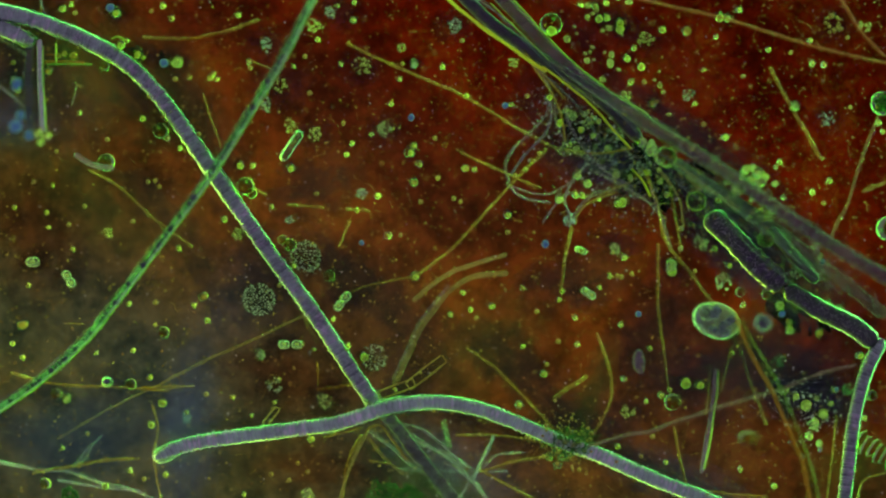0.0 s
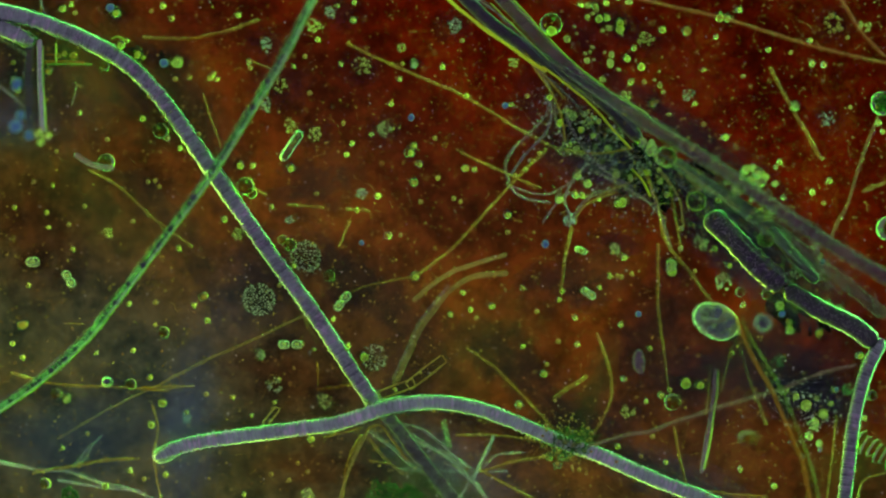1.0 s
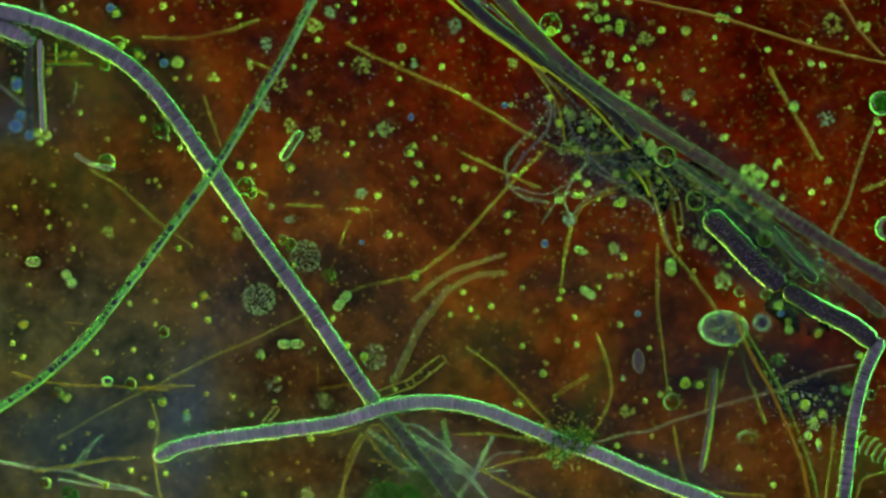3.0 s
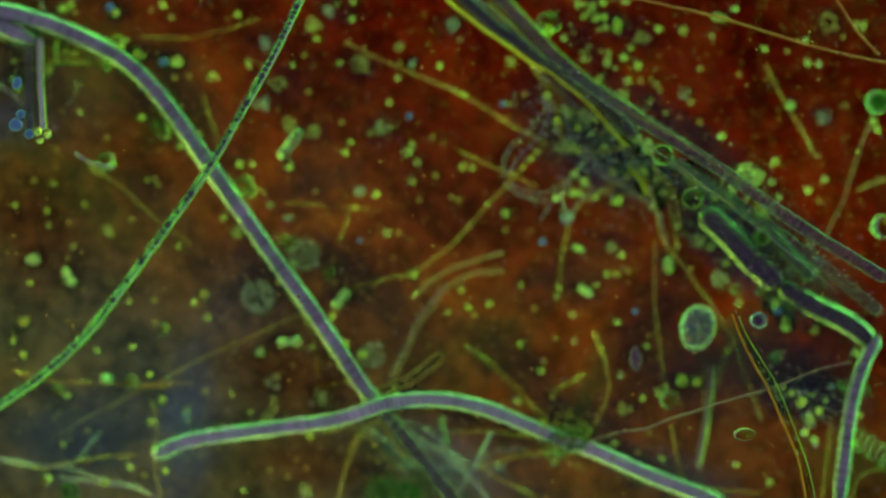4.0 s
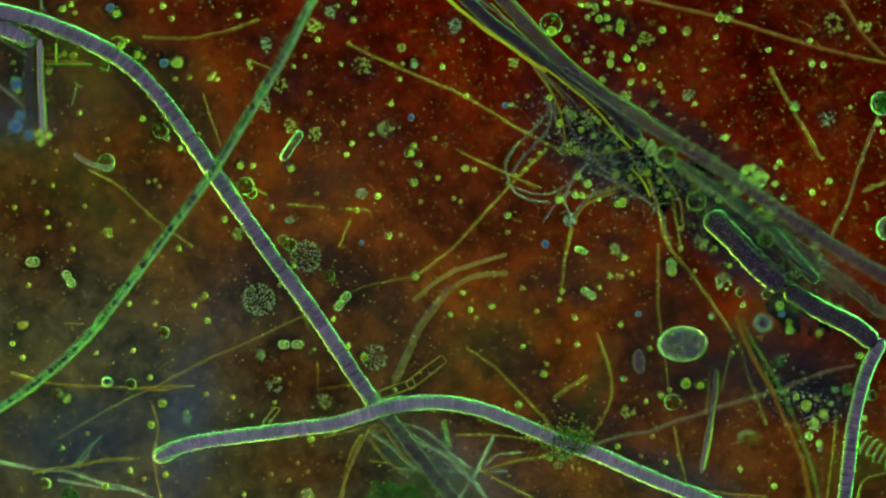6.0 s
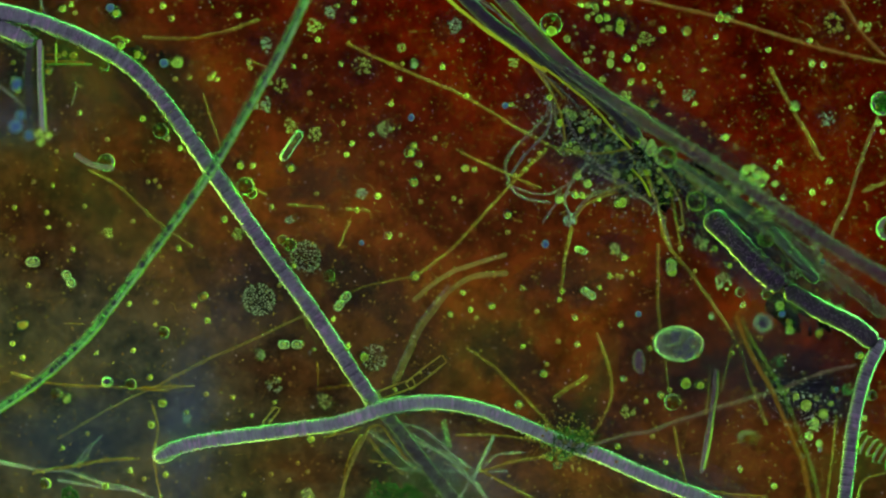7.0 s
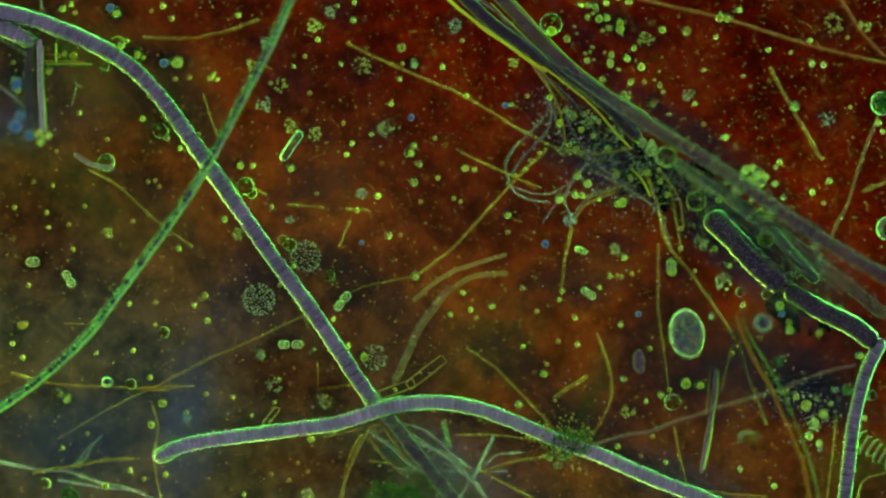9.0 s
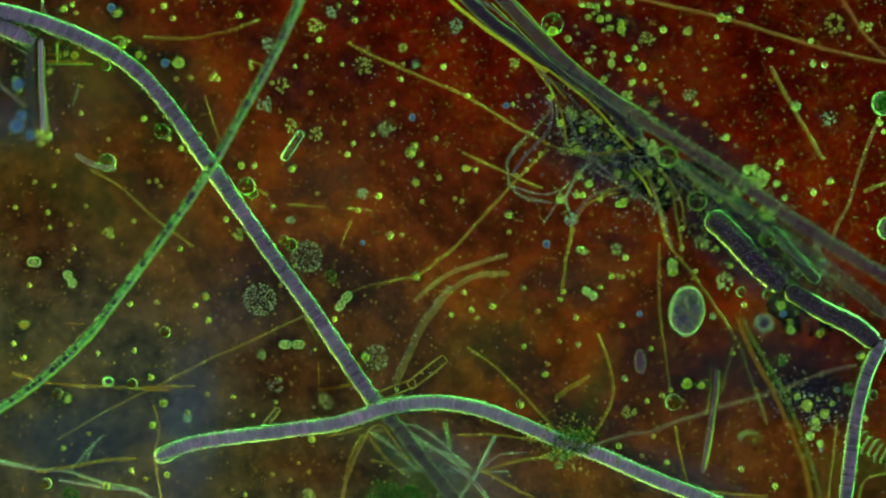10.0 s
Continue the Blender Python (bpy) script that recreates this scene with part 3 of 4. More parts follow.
# the clear filament's orange refracted edge, drawn as a thread
thread(((1302, 560), (1320, 607), (1343, 652), (1367, 694), (1389, 744), (1410, 792), (1425, 840), (1435, 895)), 6, "orange-brown edge line drawn along a clear filament", 0.2, RUSTY)
for pts, width, z in (
    (((100, 62), (103, 112)), 5, 0.0),
    (((1515, 892), (1530, 850), (1575, 835)), 7, 0.0),
    (((1480, 735), (1471, 820), (1462, 892)), 6, 0.0),
    (((1240, 868), (1300, 875), (1358, 879)), 7, 0.0),
    (((575, 775), (642, 757)), 6, 0.0),
    (((562, 640), (563, 682)), 5, 0.0),
    (((538, 563), (563, 608)), 6, 0.0),
    (((440, 105), (482, 124)), 6, 0.0),
    (((652, 815), (692, 822)), 6, 0.0),
    (((450, 333), (474, 347)), 9, 0.0),
    (((112, 572), (150, 574)), 4, 0.0),
):
    thread(pts, width, STRAW, z)
for pts, width, z in (
    (((-8, 145), (45, 190)), 10, 0.05),
    (((-8, 62), (50, 100)), 7, 0.0),
    (((132, 272), (165, 292), (205, 300)), 14, 0.12),
    (((460, 752), (492, 722)), 5, 0.0),
    (((1150, 330), (1175, 400), (1188, 440)), 9, 0.04),
    (((1420, 470), (1445, 495), (1455, 460), (1440, 430)), 6, 0.03),
):
    thread(pts, width, GREY, z, LILAC)
FAN = "thin thread in the fan of threads"
for pts, width, z, tint, material in (
    (((650, 768), (640, 785), (627, 812), (612, 848), (600, 892)), 10, 0.02, "tan", ROPE),
    (((652, 774), (682, 812), (717, 842)), 9, 0.0, "tan", ROPE),
    (((707, 752), (742, 757), (777, 782), (802, 807), (827, 827)), 8, 0.04, "pale green-grey", MINT),
    (((717, 764), (757, 792), (802, 807), (837, 832)), 8, 0.02, "lilac-grey", LILAC),
    (((872, 770), (862, 797), (842, 837), (812, 880), (805, 892)), 10, 0.03, "pale green-grey", MINT),
    (((842, 852), (852, 868), (866, 892)), 9, 0.0, "lilac-grey", LILAC),
    (((706, 831), (770, 832), (828, 837)), 7, 0.0, "pale green-grey", MINT),
    (((835, 835), (882, 834), (900, 836)), 6, 0.0, "pale green-grey", MINT),
    (((930, 800), (880, 806), (846, 838)), 6, 0.0, "lilac-grey", LILAC),
    (((712, 775), (745, 822), (775, 860), (797, 892)), 6, 0.05, "lilac-grey", LILAC),
    (((790, 822), (822, 842), (850, 870), (868, 892)), 6, 0.04, "dusky violet", DUSK),
    (((730, 812), (770, 850), (800, 892)), 7, 0.03, "dusky violet", DUSK),
):
    thread(pts, width, tint + " " + FAN, z, material)
thread(((1040, 790, 0.08), (1100, 772, 0.14), (1150, 764, 0.17), (1200, 745, 0.18), (1300, 713, 0.19), (1380, 690, 0.19), (1450, 662, 0.18), (1515, 646, 0.16)), 7.5, "tawny violet thread strung above the slide between two filaments", 0.15, TAWNY)
thread(((1266, 652), (1260, 720), (1250, 780), (1241, 838)), 12, "short dusky violet thread with a bright green edge", 0.0, DUSK)
# bright rim of the violet thread and of two filaments, drawn as lines
thread(((1271, 655), (1268, 700), (1262, 742), (1255, 790), (1246, 832)), 4, "bright green rim line drawn along a violet thread", 0.004, LIME)
thread(((902, -8), (949, 43), (984, 81), (1027, 121), (1075, 157), (1150, 205, 0.1)), 4, "bright green rim line drawn along the leading filament", 0.05, LIME)
thread(((868, 6), (925, 61), (972, 108)), 3.5, "bright green rim line drawn between two filaments", 0.05, LIME)
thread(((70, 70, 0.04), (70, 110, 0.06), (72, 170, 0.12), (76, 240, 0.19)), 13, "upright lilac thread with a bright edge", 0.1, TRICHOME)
# bright right edge of the lilac thread, drawn as a line
thread(((76, 80, 0.07), (76, 130, 0.1), (79, 190, 0.13), (83, 238, 0.18)), 4, "green rim line drawn along a lilac thread", 0.1, LIME)
thread(((73, -8), (72, 20), (70, 46)), 6, STRAW)
thread(((698, 682), (722, 632), (741, 588), (770, 546), (800, 512), (840, 489), (900, 484)), 14, "tan-lilac curved thread lying on the slide", 0.0, ROPE)
# purple shading on the curved thread's left side, drawn as a second thread
thread(((692, 676), (716, 628), (735, 584), (764, 541), (796, 505)), 7, GREY, 0.0, LILAC)
thread(((730, 534), (770, 500), (815, 476), (897, 450)), 12, "tan-lilac curved thread lying on the slide", 0.0, ROPE)
thread(((78, 110), (120, 109), (150, 111)), 7, "short rusty thread beside an upright filament", 0.0, RUSTY)
thread(((82, 114), (122, 113), (164, 114)), 4.5, "short bright green thread beside a rusty one", 0.0, LIME)
thread(((646, 770, 0.03), (656, 757, 0.04), (674, 755, 0.05), (694, 778, 0.08), (722, 817, 0.12)), 7, "yellow-green thread under the crossing filaments", 0.05, YELLOW)
# lilac bright edge of the dark filament, drawn as its own line
thread(((700, 746, 0.05), (752, 810, 0.1), (828, 896, 0.12)), 7, "pale lilac edge line of the filament under the crossing", 0.05, LILAC)
thread(((80, 96), (100, 98), (118, 102)), 5, "short rusty thread beside an upright filament", 0.0, RUSTY)
thread(((99, 76), (99, 96), (100, 112)), 4, "short bright green thread across a rusty one", 0.01, LIME)
thread(((196, 70, 0.03), (208, 66, 0.03), (221, 74, 0.03), (214, 90, 0.03), (219, 103, 0.02)), 4, "bright green hooked thread on an algal filament", 0.01, LIME)
thread(((70, -8, 0.03), (74, 12, 0.05), (82, 32, 0.05), (80, 60, 0.05)), 5, "pale green-grey thread lying across an algal filament", 0.03, MINT)
thread(((0, 70), (30, 88), (50, 98)), 6, STRAW)
thread(((136, 145), (134, 165), (128, 188)), 6, GREY, 0.0, LILAC)
thread(((140, 828), (158, 800), (168, 782)), 7, "pale green-grey thread lying on the slide", 0.0, MINT)
STRAND = "fine green-yellow strand in the bundle of filaments"
for pts, width, z in (
    (((848, -8), (940, 85), (1010, 150), (1062, 192)), 5, 0.06),
    (((865, 40), (910, 70), (960, 130), (1002, 178)), 6, 0.04),
    (((940, 112), (985, 182), (1002, 252)), 6, 0.03),
    (((950, 120), (1020, 185), (1060, 245), (1085, 262)), 5, 0.05),
    (((1180, 285), (1260, 340), (1340, 400), (1420, 470)), 5, 0.10),
    (((1240, 330), (1330, 415), (1452, 500)), 4, 0.06),
    (((1010, 135), (1120, 225), (1152, 305)), 6, 0.15),
    (((1092, 163), (1200, 238), (1330, 326), (1450, 406), (1595, 500)), 4, 0.17),
    (((1150, 290), (1250, 362), (1330, 440), (1400, 502)), 3.5, 0.16),
    (((1200, 285), (1320, 372), (1440, 462), (1575, 562)), 3.5, 0.17),
):
    thread(pts, width, STRAND, z, YELLOW if z < 0.05 else FIBRE)
thread(((786, -8), (822, 24), (858, 52), (898, 80), (936, 108), (968, 128)), 10, "bright yellow thread along the bundle", 0.06, BRIGHT_STRAW)
thread(((960, 118), (1020, 163), (1060, 200), (1092, 238), (1118, 264)), 6, "fine orange-yellow thread along the bundle", 0.05, BRIGHT_STRAW)
thread(((832, -8), (880, 24), (925, 62), (972, 108), (1010, 138)), 5, "fine teal thread between two dark filaments", 0.05, MINT)
thread(((1100, 188, 0.2), (1150, 218, 0.22), (1220, 258, 0.24), (1300, 312, 0.26), (1400, 380, 0.27)), 4, "rosy brown thread along the leading filament", 0.2, ROPE)
thread(((1196, 288, 0.12), (1225, 312, 0.16), (1262, 340, 0.19), (1310, 372, 0.2)), 7, "olive-yellow thread high on the bundle", 0.15, YELLOW)
thread(((1150, 262, 0.19), (1188, 284, 0.21), (1289, 360, 0.22), (1390, 440, 0.22), (1480, 512, 0.22)), 6, "grey-green thread high on the bundle", 0.2, FIBRE)


# ---- vesicles, globules and colonies ----
def vesicle(u, v, r, z=0.0, label="clear round vesicle with a bright yellow-green rim", skin=VESICLE):
    R = r * STEP
    thing = empty("vesicle", spot(u, v, z + R))
    tagged(thing, label, "vesicle", "clear vesicles")
    part("membrane", ball("membrane", R, skin, 4 if r > 12 else 3, 0.05, u), thing).visible_shadow = False
    for i in range(2 if r > 12 else 1):
        a = u + 2.2 * i
        part("granule", ball("granule", R * (0.15 - 0.04 * i), CHLORO if (u + i) % 2 else AMBER, 2, 0.3, v), thing, "small dark granule").location = (R * 0.4 * math.cos(a), R * 0.4 * math.sin(a), -R * 0.2)
    return thing


for u, v, r in ((188, 288, 16), (285, 232, 14), (435, 330, 16), (445, 342, 10), (975, 43, 20), (1190, 712, 15), (1356, 522, 9),
                (290, 588, 10), (500, 425, 9), (513, 433, 11), (583, 488, 10), (1310, 517, 9), (1543, 700, 9), (186, 117, 9), (100, 697, 10), (232, 680, 10), (80, 856, 10)):
    vesicle(u, v, r)
hazy = vesicle(1350, 572, 16, 0.19, "hazy grey vesicle with a dark centre hanging above the slide", PALE)
part("core", ball("core", 0.021, DARK, 3, 0.15, 8), hazy, "dark centre").location = (0, 0, 0.016)
vesicle(1562, 183, 22, 0.0, "green-centred vesicle with a bright rim")
vesicle(1572, 405, 22)
for u, v, r, z in ((1232, 356, 17, 0.07), (1179, 278, 18, 0.1), (1355, 424, 14, 0.07)):
    R = r * STEP
    # bright refracted rim, added as a ring-shaped tube
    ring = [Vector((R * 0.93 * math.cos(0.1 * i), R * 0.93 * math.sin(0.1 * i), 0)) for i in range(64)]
    part("rim", tube("rim", ring, 0.003, LIME, 8, 0, 0.3, 1.0, u), vesicle(u, v, r, z, "clear round vesicle with a bright yellow rim"), "yellow-green rim light drawn as a ring")
vesicle(1325, 775, 13, 0.2, "small green flattened vesicle above the slide").scale = (1.5, 0.9, 0.7)

thick_filament(((1362, 402), (1400, 450), (1448, 502)), 24, "slim dark algal filament beside the swollen one", 0.0, DARK, 0.022, 0.82, THIN_SHEATH)
TANGLE = "fine curved thread in the tangle of threads"
for pts, width, material in (
    (((905, 330), (960, 345), (1000, 330), (1030, 300), (1062, 280)), 6, LILAC),
    (((982, 180), (985, 220), (1010, 262), (1042, 285)), 7, LILAC),
    (((1000, 265), (1060, 272), (1122, 262)), 6, YELLOW),
    (((1042, 285), (1015, 320), (1000, 352), (1012, 392)), 7, MINT),
    (((1105, 262), (1140, 310), (1162, 336)), 6, MINT),
    (((960, 395), (985, 360), (1010, 340)), 6, LILAC),
    (((1090, 340), (1040, 360), (1018, 388)), 6, YELLOW),
    (((1120, 205), (1135, 240), (1150, 262)), 6, MINT),
    (((1000, 186), (1010, 225), (1038, 268), (1078, 308), (1122, 332)), 7, DUSK),
    (((1046, 300), (1086, 320), (1134, 348), (1160, 372)), 7, LILAC),
    (((962, 170), (976, 192), (966, 235), (932, 270), (902, 312)), 8, DUSK),
    (((1118, 298), (1138, 322), (1152, 350)), 6, BRIGHT_STRAW),
    (((1060, 346), (1086, 334), (1112, 325), (1142, 300)), 5, YELLOW),
    (((1166, 300), (1190, 330), (1204, 360), (1210, 398)), 7, ROPE),
    (((1214, 310), (1226, 322), (1240, 338)), 10, ROPE),
    (((1086, 300), (1084, 280), (1092, 256)), 5, MINT),
    (((1098, 262), (1122, 276), (1140, 280)), 5, LILAC),
):
    thread(pts, width, TANGLE, 0.03, material)

GLOBULES = [[ball("globule", 1.0, m, 3, 0.12, i) for i in range(4)] for m in (GLOBULE, AMBER, ROSE, PALE, GRAIN, AZURE)]
TINTS = ("yellow-green", "amber", "rosy grey", "pale bluish", "bright yellow", "azure")


SHELLS = [ball("shell", 1.0, SHELL, 3, 0.12, i) for i in range(4)]
CORES = [[ball("core", 1.0, m, 3, 0.2, i + 5) for i in range(4)] for m in (GLOBULE, AMBER, ROSE, PALE, GRAIN, AZURE)]


def globule(u, v, r, tint=0, z=0.0):
    """A body of cell matter; the smallest are dense, larger ones have a clear skin round a core."""
    tint = 4 if tint == 0 and r <= 4 else tint
    k, label = int(u + v) % 4, "small round " + TINTS[tint] + " globule on the slide"
    size = (r * STEP * (1 + 0.12 * math.sin(u)), r * STEP * (1 + 0.12 * math.cos(v)), r * STEP * 0.9)
    if r < 5 or tint == 5:
        ob = new("globule", GLOBULES[tint][k])
        ob.scale = size
    else:
        ob = empty("globule")
        shell = part("shell", SHELLS[k], ob, "clear skin")
        shell.scale, shell.visible_shadow = size, False
        core = part("core", CORES[tint][k], ob)
        share = 0.62 + 0.14 * math.sin(7 * u + v)
        core.scale, core.location = [q * share for q in size], (size[0] * 0.12, -size[1] * 0.14, size[2] * 0.2)
        # the larger ones get a dark halo, put in as a film below
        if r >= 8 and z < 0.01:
            slime(u, v, 2.6 * r, 2.6 * r, 0, NAVY_HALO, MAT_NAVY, 0.0012)
    ob.location = spot(u, v, z + r * STEP * 0.9)
    ob.rotation_euler.z = 0.35 * math.sin(u)
    return tagged(ob, label, "globule", "small globules")


for u, v, r in ((110, 15, 8), (125, 8, 5), (133, 23, 4), (204, 22, 11), (243, 95, 11), (252, 101, 6), (24, 110, 5), (32, 160, 6), (252, 210, 6), (318, 262, 6), (140, 200, 5),
                (190, 247, 4), (100, 268, 4), (93, 328, 5), (60, 322, 4), (82, 376, 5), (85, 402, 5), (122, 398, 4), (150, 365, 4), (128, 440, 5), (262, 322, 4), (275, 320, 4),
                (282, 330, 4), (25, 367, 5), (235, 392, 4), (316, 440, 5), (303, 32, 6), (288, 10, 7), (268, 20, 4), (440, 110, 5), (443, 120, 4), (421, 27, 6)):
    globule(u, v, r)
for u, v, r in ((562, 70, 5), (625, 35, 7), (627, 3, 6), (597, 10, 5), (520, 117, 5), (540, 100, 4), (548, 165, 4), (603, 113, 5), (712, 113, 3), (707, 140, 5), (692, 184, 5),
                (783, 118, 6), (658, 237, 5), (608, 218, 4), (623, 254, 5), (613, 273, 6), (725, 270, 9), (733, 258, 6), (742, 290, 6), (770, 245, 4), (775, 315, 4), (745, 357, 4),
                (425, 293, 8), (447, 293, 6), (514, 297, 9), (668, 347, 6), (632, 372, 5), (560, 343, 4), (480, 365, 5), (687, 417, 7), (709, 416, 4), (397, 388, 6)):
    globule(u, v, r)
for u, v, r in ((818, 72, 4), (897, 75, 5), (825, 170, 5), (905, 185, 5), (933, 170, 4), (840, 300, 5), (898, 380, 8), (899, 411, 4), (815, 357, 4), (803, 352, 4), (990, 217, 9),
                (1028, 228, 9), (972, 172, 7), (1028, 8, 6), (1053, 10, 8), (1060, 33, 8), (1074, 31, 7), (1097, 40, 9), (1097, 51, 9), (1039, 30, 5), (1073, 5, 6), (1172, 53, 7),
                (1110, 103, 8), (1122, 85, 6), (1135, 118, 8), (1140, 145, 4), (1117, 145, 6), (1112, 173, 5), (1158, 213, 5), (1060, 352, 5), (1030, 345, 6)):
    globule(u, v, r)
for u, v, r in ((1100, 358, 9), (1093, 361, 7), (1018, 345, 6), (1145, 305, 7), (1274, 31, 8), (1287, 32, 8), (1308, 17, 6), (1267, 65, 5), (1500, 67, 4), (1434, 72, 5), (1360, 88, 5),
                (1400, 93, 4), (1438, 112, 6), (1458, 115, 6), (1245, 123, 5), (1230, 183, 5), (1315, 135, 4), (1505, 190, 4), (1283, 243, 7), (1246, 220, 4), (1380, 287, 6), (1374, 295, 5),
                (1455, 280, 4), (1468, 320, 6), (1438, 340, 6), (1458, 360, 4), (1562, 233, 5), (1555, 217, 7), (1188, 466, 9), (1189, 481, 9), (1213, 678, 10), (1238, 681, 10)):
    globule(u, v, r)
for u, v, r in ((50, 505, 5), (22, 608, 5), (40, 633, 5), (228, 538, 5), (275, 535, 4), (275, 575, 4), (344, 540, 5), (367, 567, 5), (265, 668, 6), (110, 793, 5), (268, 752, 7),
                (287, 713, 9), (230, 833, 6), (293, 840, 6), (255, 848, 4), (330, 730, 5), (365, 698, 4), (155, 768, 4), (187, 860, 7), (235, 620, 5), (170, 625, 5), (411, 703, 5),
                (492, 672, 5), (485, 712, 5), (445, 735, 5), (550, 777, 7), (480, 840, 4), (527, 820, 4), (545, 835, 4), (512, 850, 4), (432, 875, 5), (615, 612, 7)):
    globule(u, v, r)
for u, v, r in ((645, 632, 9), (590, 565, 5), (495, 505, 4), (555, 618, 5), (545, 520, 5), (735, 489, 8), (1028, 443, 8), (995, 515, 5), (990, 530, 5), (925, 510, 5), (820, 518, 5),
                (833, 548, 5), (870, 542, 6), (843, 563, 4), (797, 557, 5), (950, 551, 4), (962, 662, 7), (968, 645, 4), (919, 716, 7), (925, 613, 5), (988, 604, 4), (1022, 610, 5),
                (1018, 562, 5), (1061, 508, 5), (1080, 489, 5), (1092, 488, 4), (1100, 490, 4), (1118, 485, 4), (1105, 455, 7), (1099, 575, 6), (1150, 617, 5), (1143, 710, 5)):
    globule(u, v, r)
for u, v, r in ((1170, 700, 6), (1093, 790, 6), (1135, 808, 4), (1155, 773, 4), (1355, 660, 6), (1295, 625, 5), (1185, 690, 5), (1310, 830, 5), (1370, 860, 5), (1178, 818, 5), (1515, 790, 5),
                (1530, 740, 5), (1270, 355, 6), (1325, 385, 6), (1330, 352, 5), (1400, 440, 6), (1440, 495, 6), (1415, 465, 5), (1290, 470, 6), (1265, 440, 5), (1315, 540, 5), (1522, 630, 8)):
    globule(u, v, r)
for u, v, r in ((1022, 310, 12), (1040, 325, 10), (990, 352, 10), (1003, 195, 8), (1018, 262, 13), (1090, 308, 10), (1114, 313, 10), (1103, 356, 8), (1425, 718, 12), (1456, 733, 11), (1478, 690, 7), (1450, 785, 8), (1075, 262, 9), (1050, 240, 8), (1105, 262, 8), (1128, 230, 7), (1085, 230, 6), (1010, 255, 7), (1030, 270, 8), (1150, 264, 12), (1168, 320, 9),
                (1165, 300, 7), (1205, 405, 6), (1060, 215, 6), (945, 285, 4), (930, 300, 5), (912, 310, 4), (955, 272, 5), (1180, 345, 6), (1230, 480, 5), (1205, 440, 6)):
    globule(u, v, 0.8 * r, 2 if r >= 8 else 0, 0.02)
for u, v, r in ((1341, 306, 10), (1326, 319, 9), (1319, 301, 8), (1347, 323, 9), (1305, 326, 7), (1333, 296, 6), (1312, 312, 6), (1355, 312, 7)):
    globule(u, v, r, 2, 0.05)
for u, v, r in ((1426, 718, 11), (1457, 733, 10), (1408, 702, 7), (1441, 747, 7), (1470, 714, 6), (1393, 690, 6), (1445, 705, 5), (1432, 772, 8)):
    globule(u, v, r, 2, 0.06)
for u, v, r in ((1000, 782, 6), (1014, 788, 5), (1024, 780, 6), (992, 776, 5), (1018, 796, 4), (1034, 798, 5)):
    globule(u, v, r, 2, 0.055)
for u, v, r in ((213, 80, 9), (223, 72, 6), (345, 248, 5), (352, 238, 4), (310, 140, 4), (233, 130, 4), (296, 245, 5), (520, 470, 5), (612, 620, 6), (150, 62, 5), (265, 170, 4), (700, 690, 5)):
    globule(u, v, r, 0, 0.03)
for u, v, r in ((113, 94, 8), (129, 98, 8), (104, 98, 6), (84, 126, 7), (377, 131, 5), (372, 138, 5), (383, 140, 5), (335, 137, 5), (823, 298, 7), (733, 323, 8), (1155, 183, 8), (1215, 55, 8), (40, 575, 9), (360, 525, 8), (1450, 590, 8), (1130, 250, 6)):
    globule(u, v, r, 1)
for u, v, r in ((313, 110, 13), (1407, 188, 9), (1365, 373, 9), (1387, 350, 6), (117, 705, 9), (1380, 540, 10), (1396, 570, 8), (1397, 584, 8), (1372, 325, 6)):
    globule(u, v, r, 2)
for u, v, r in ((292, 110, 9), (733, 113, 8), (460, 628, 9), (1104, 670, 6), (24, 140, 8), (1260, 560, 6)):
    globule(u, v, r, 3)
for u, v, r in ((30, 150, 10), (36, 205, 9), (28, 224, 12), (52, 240, 8)):
    globule(u, v, r, 5, 0.2)
for u, v, r in ((66, 236, 9), (82, 240, 9), (70, 252, 6)):
    globule(u, v, r, 2, 0.2)
for u, v, r in ((290, 112, 7), (195, 14, 7), (1130, 556, 6), (728, 208, 6), (965, 432, 7), (894, 187, 5), (1456, 462, 6), (1384, 556, 6), (640, 430, 5), (1480, 690, 4)):
    globule(u, v, r, 5, 0.03)


def colony(u, v, r, material, label, bead=2.6, count=0, z=0.0, name="granule_colony", hollow=0.0, flat=0.6):
    """Many small beads pressed into one rounded clump."""
    COUNT[0] += 1
    g = random.Random(COUNT[0])
    bm = bmesh.new()
    bmesh.ops.create_icosphere(bm, subdivisions=2, radius=1)
    base, tris = [q.co.copy() for q in bm.verts], [tuple(q.index for q in f.verts) for f in bm.faces]
    bm.free()
    verts, faces = [], []
    for _ in range(count or int(1.5 * (r / bead) ** 2) + 6):
        a, d = g.uniform(0, 2 * math.pi), math.sqrt(g.uniform(hollow, 1))
        lump = 1 + 0.35 * noise.noise(Vector((math.cos(a), math.sin(a), COUNT[0] * 1.7)))
        R = bead * STEP * g.uniform(0.6, 1.35)
        p = Vector((math.cos(a) * d * lump * r * STEP, math.sin(a) * d * lump * r * STEP, R + g.random() * flat * math.sqrt(max(0, 1 - d * d)) * r * STEP))
        at = len(verts)
        verts += [p + Vector((c.x * R, c.y * R, c.z * R)) for c in base]
        faces += [tuple(at + j for j in f) for f in tris]
    ob = new(name, mesh_of(name, verts, faces, material))
    ob.location = spot(u, v, z)
    return tagged(ob, label, "granule colony", "granular colonies")


# dirt on the camera sensor, modelled as specks lying on the slide
DIRT = ball("dirt_speck", 1.0, DARK, 2, 0.3, 2)
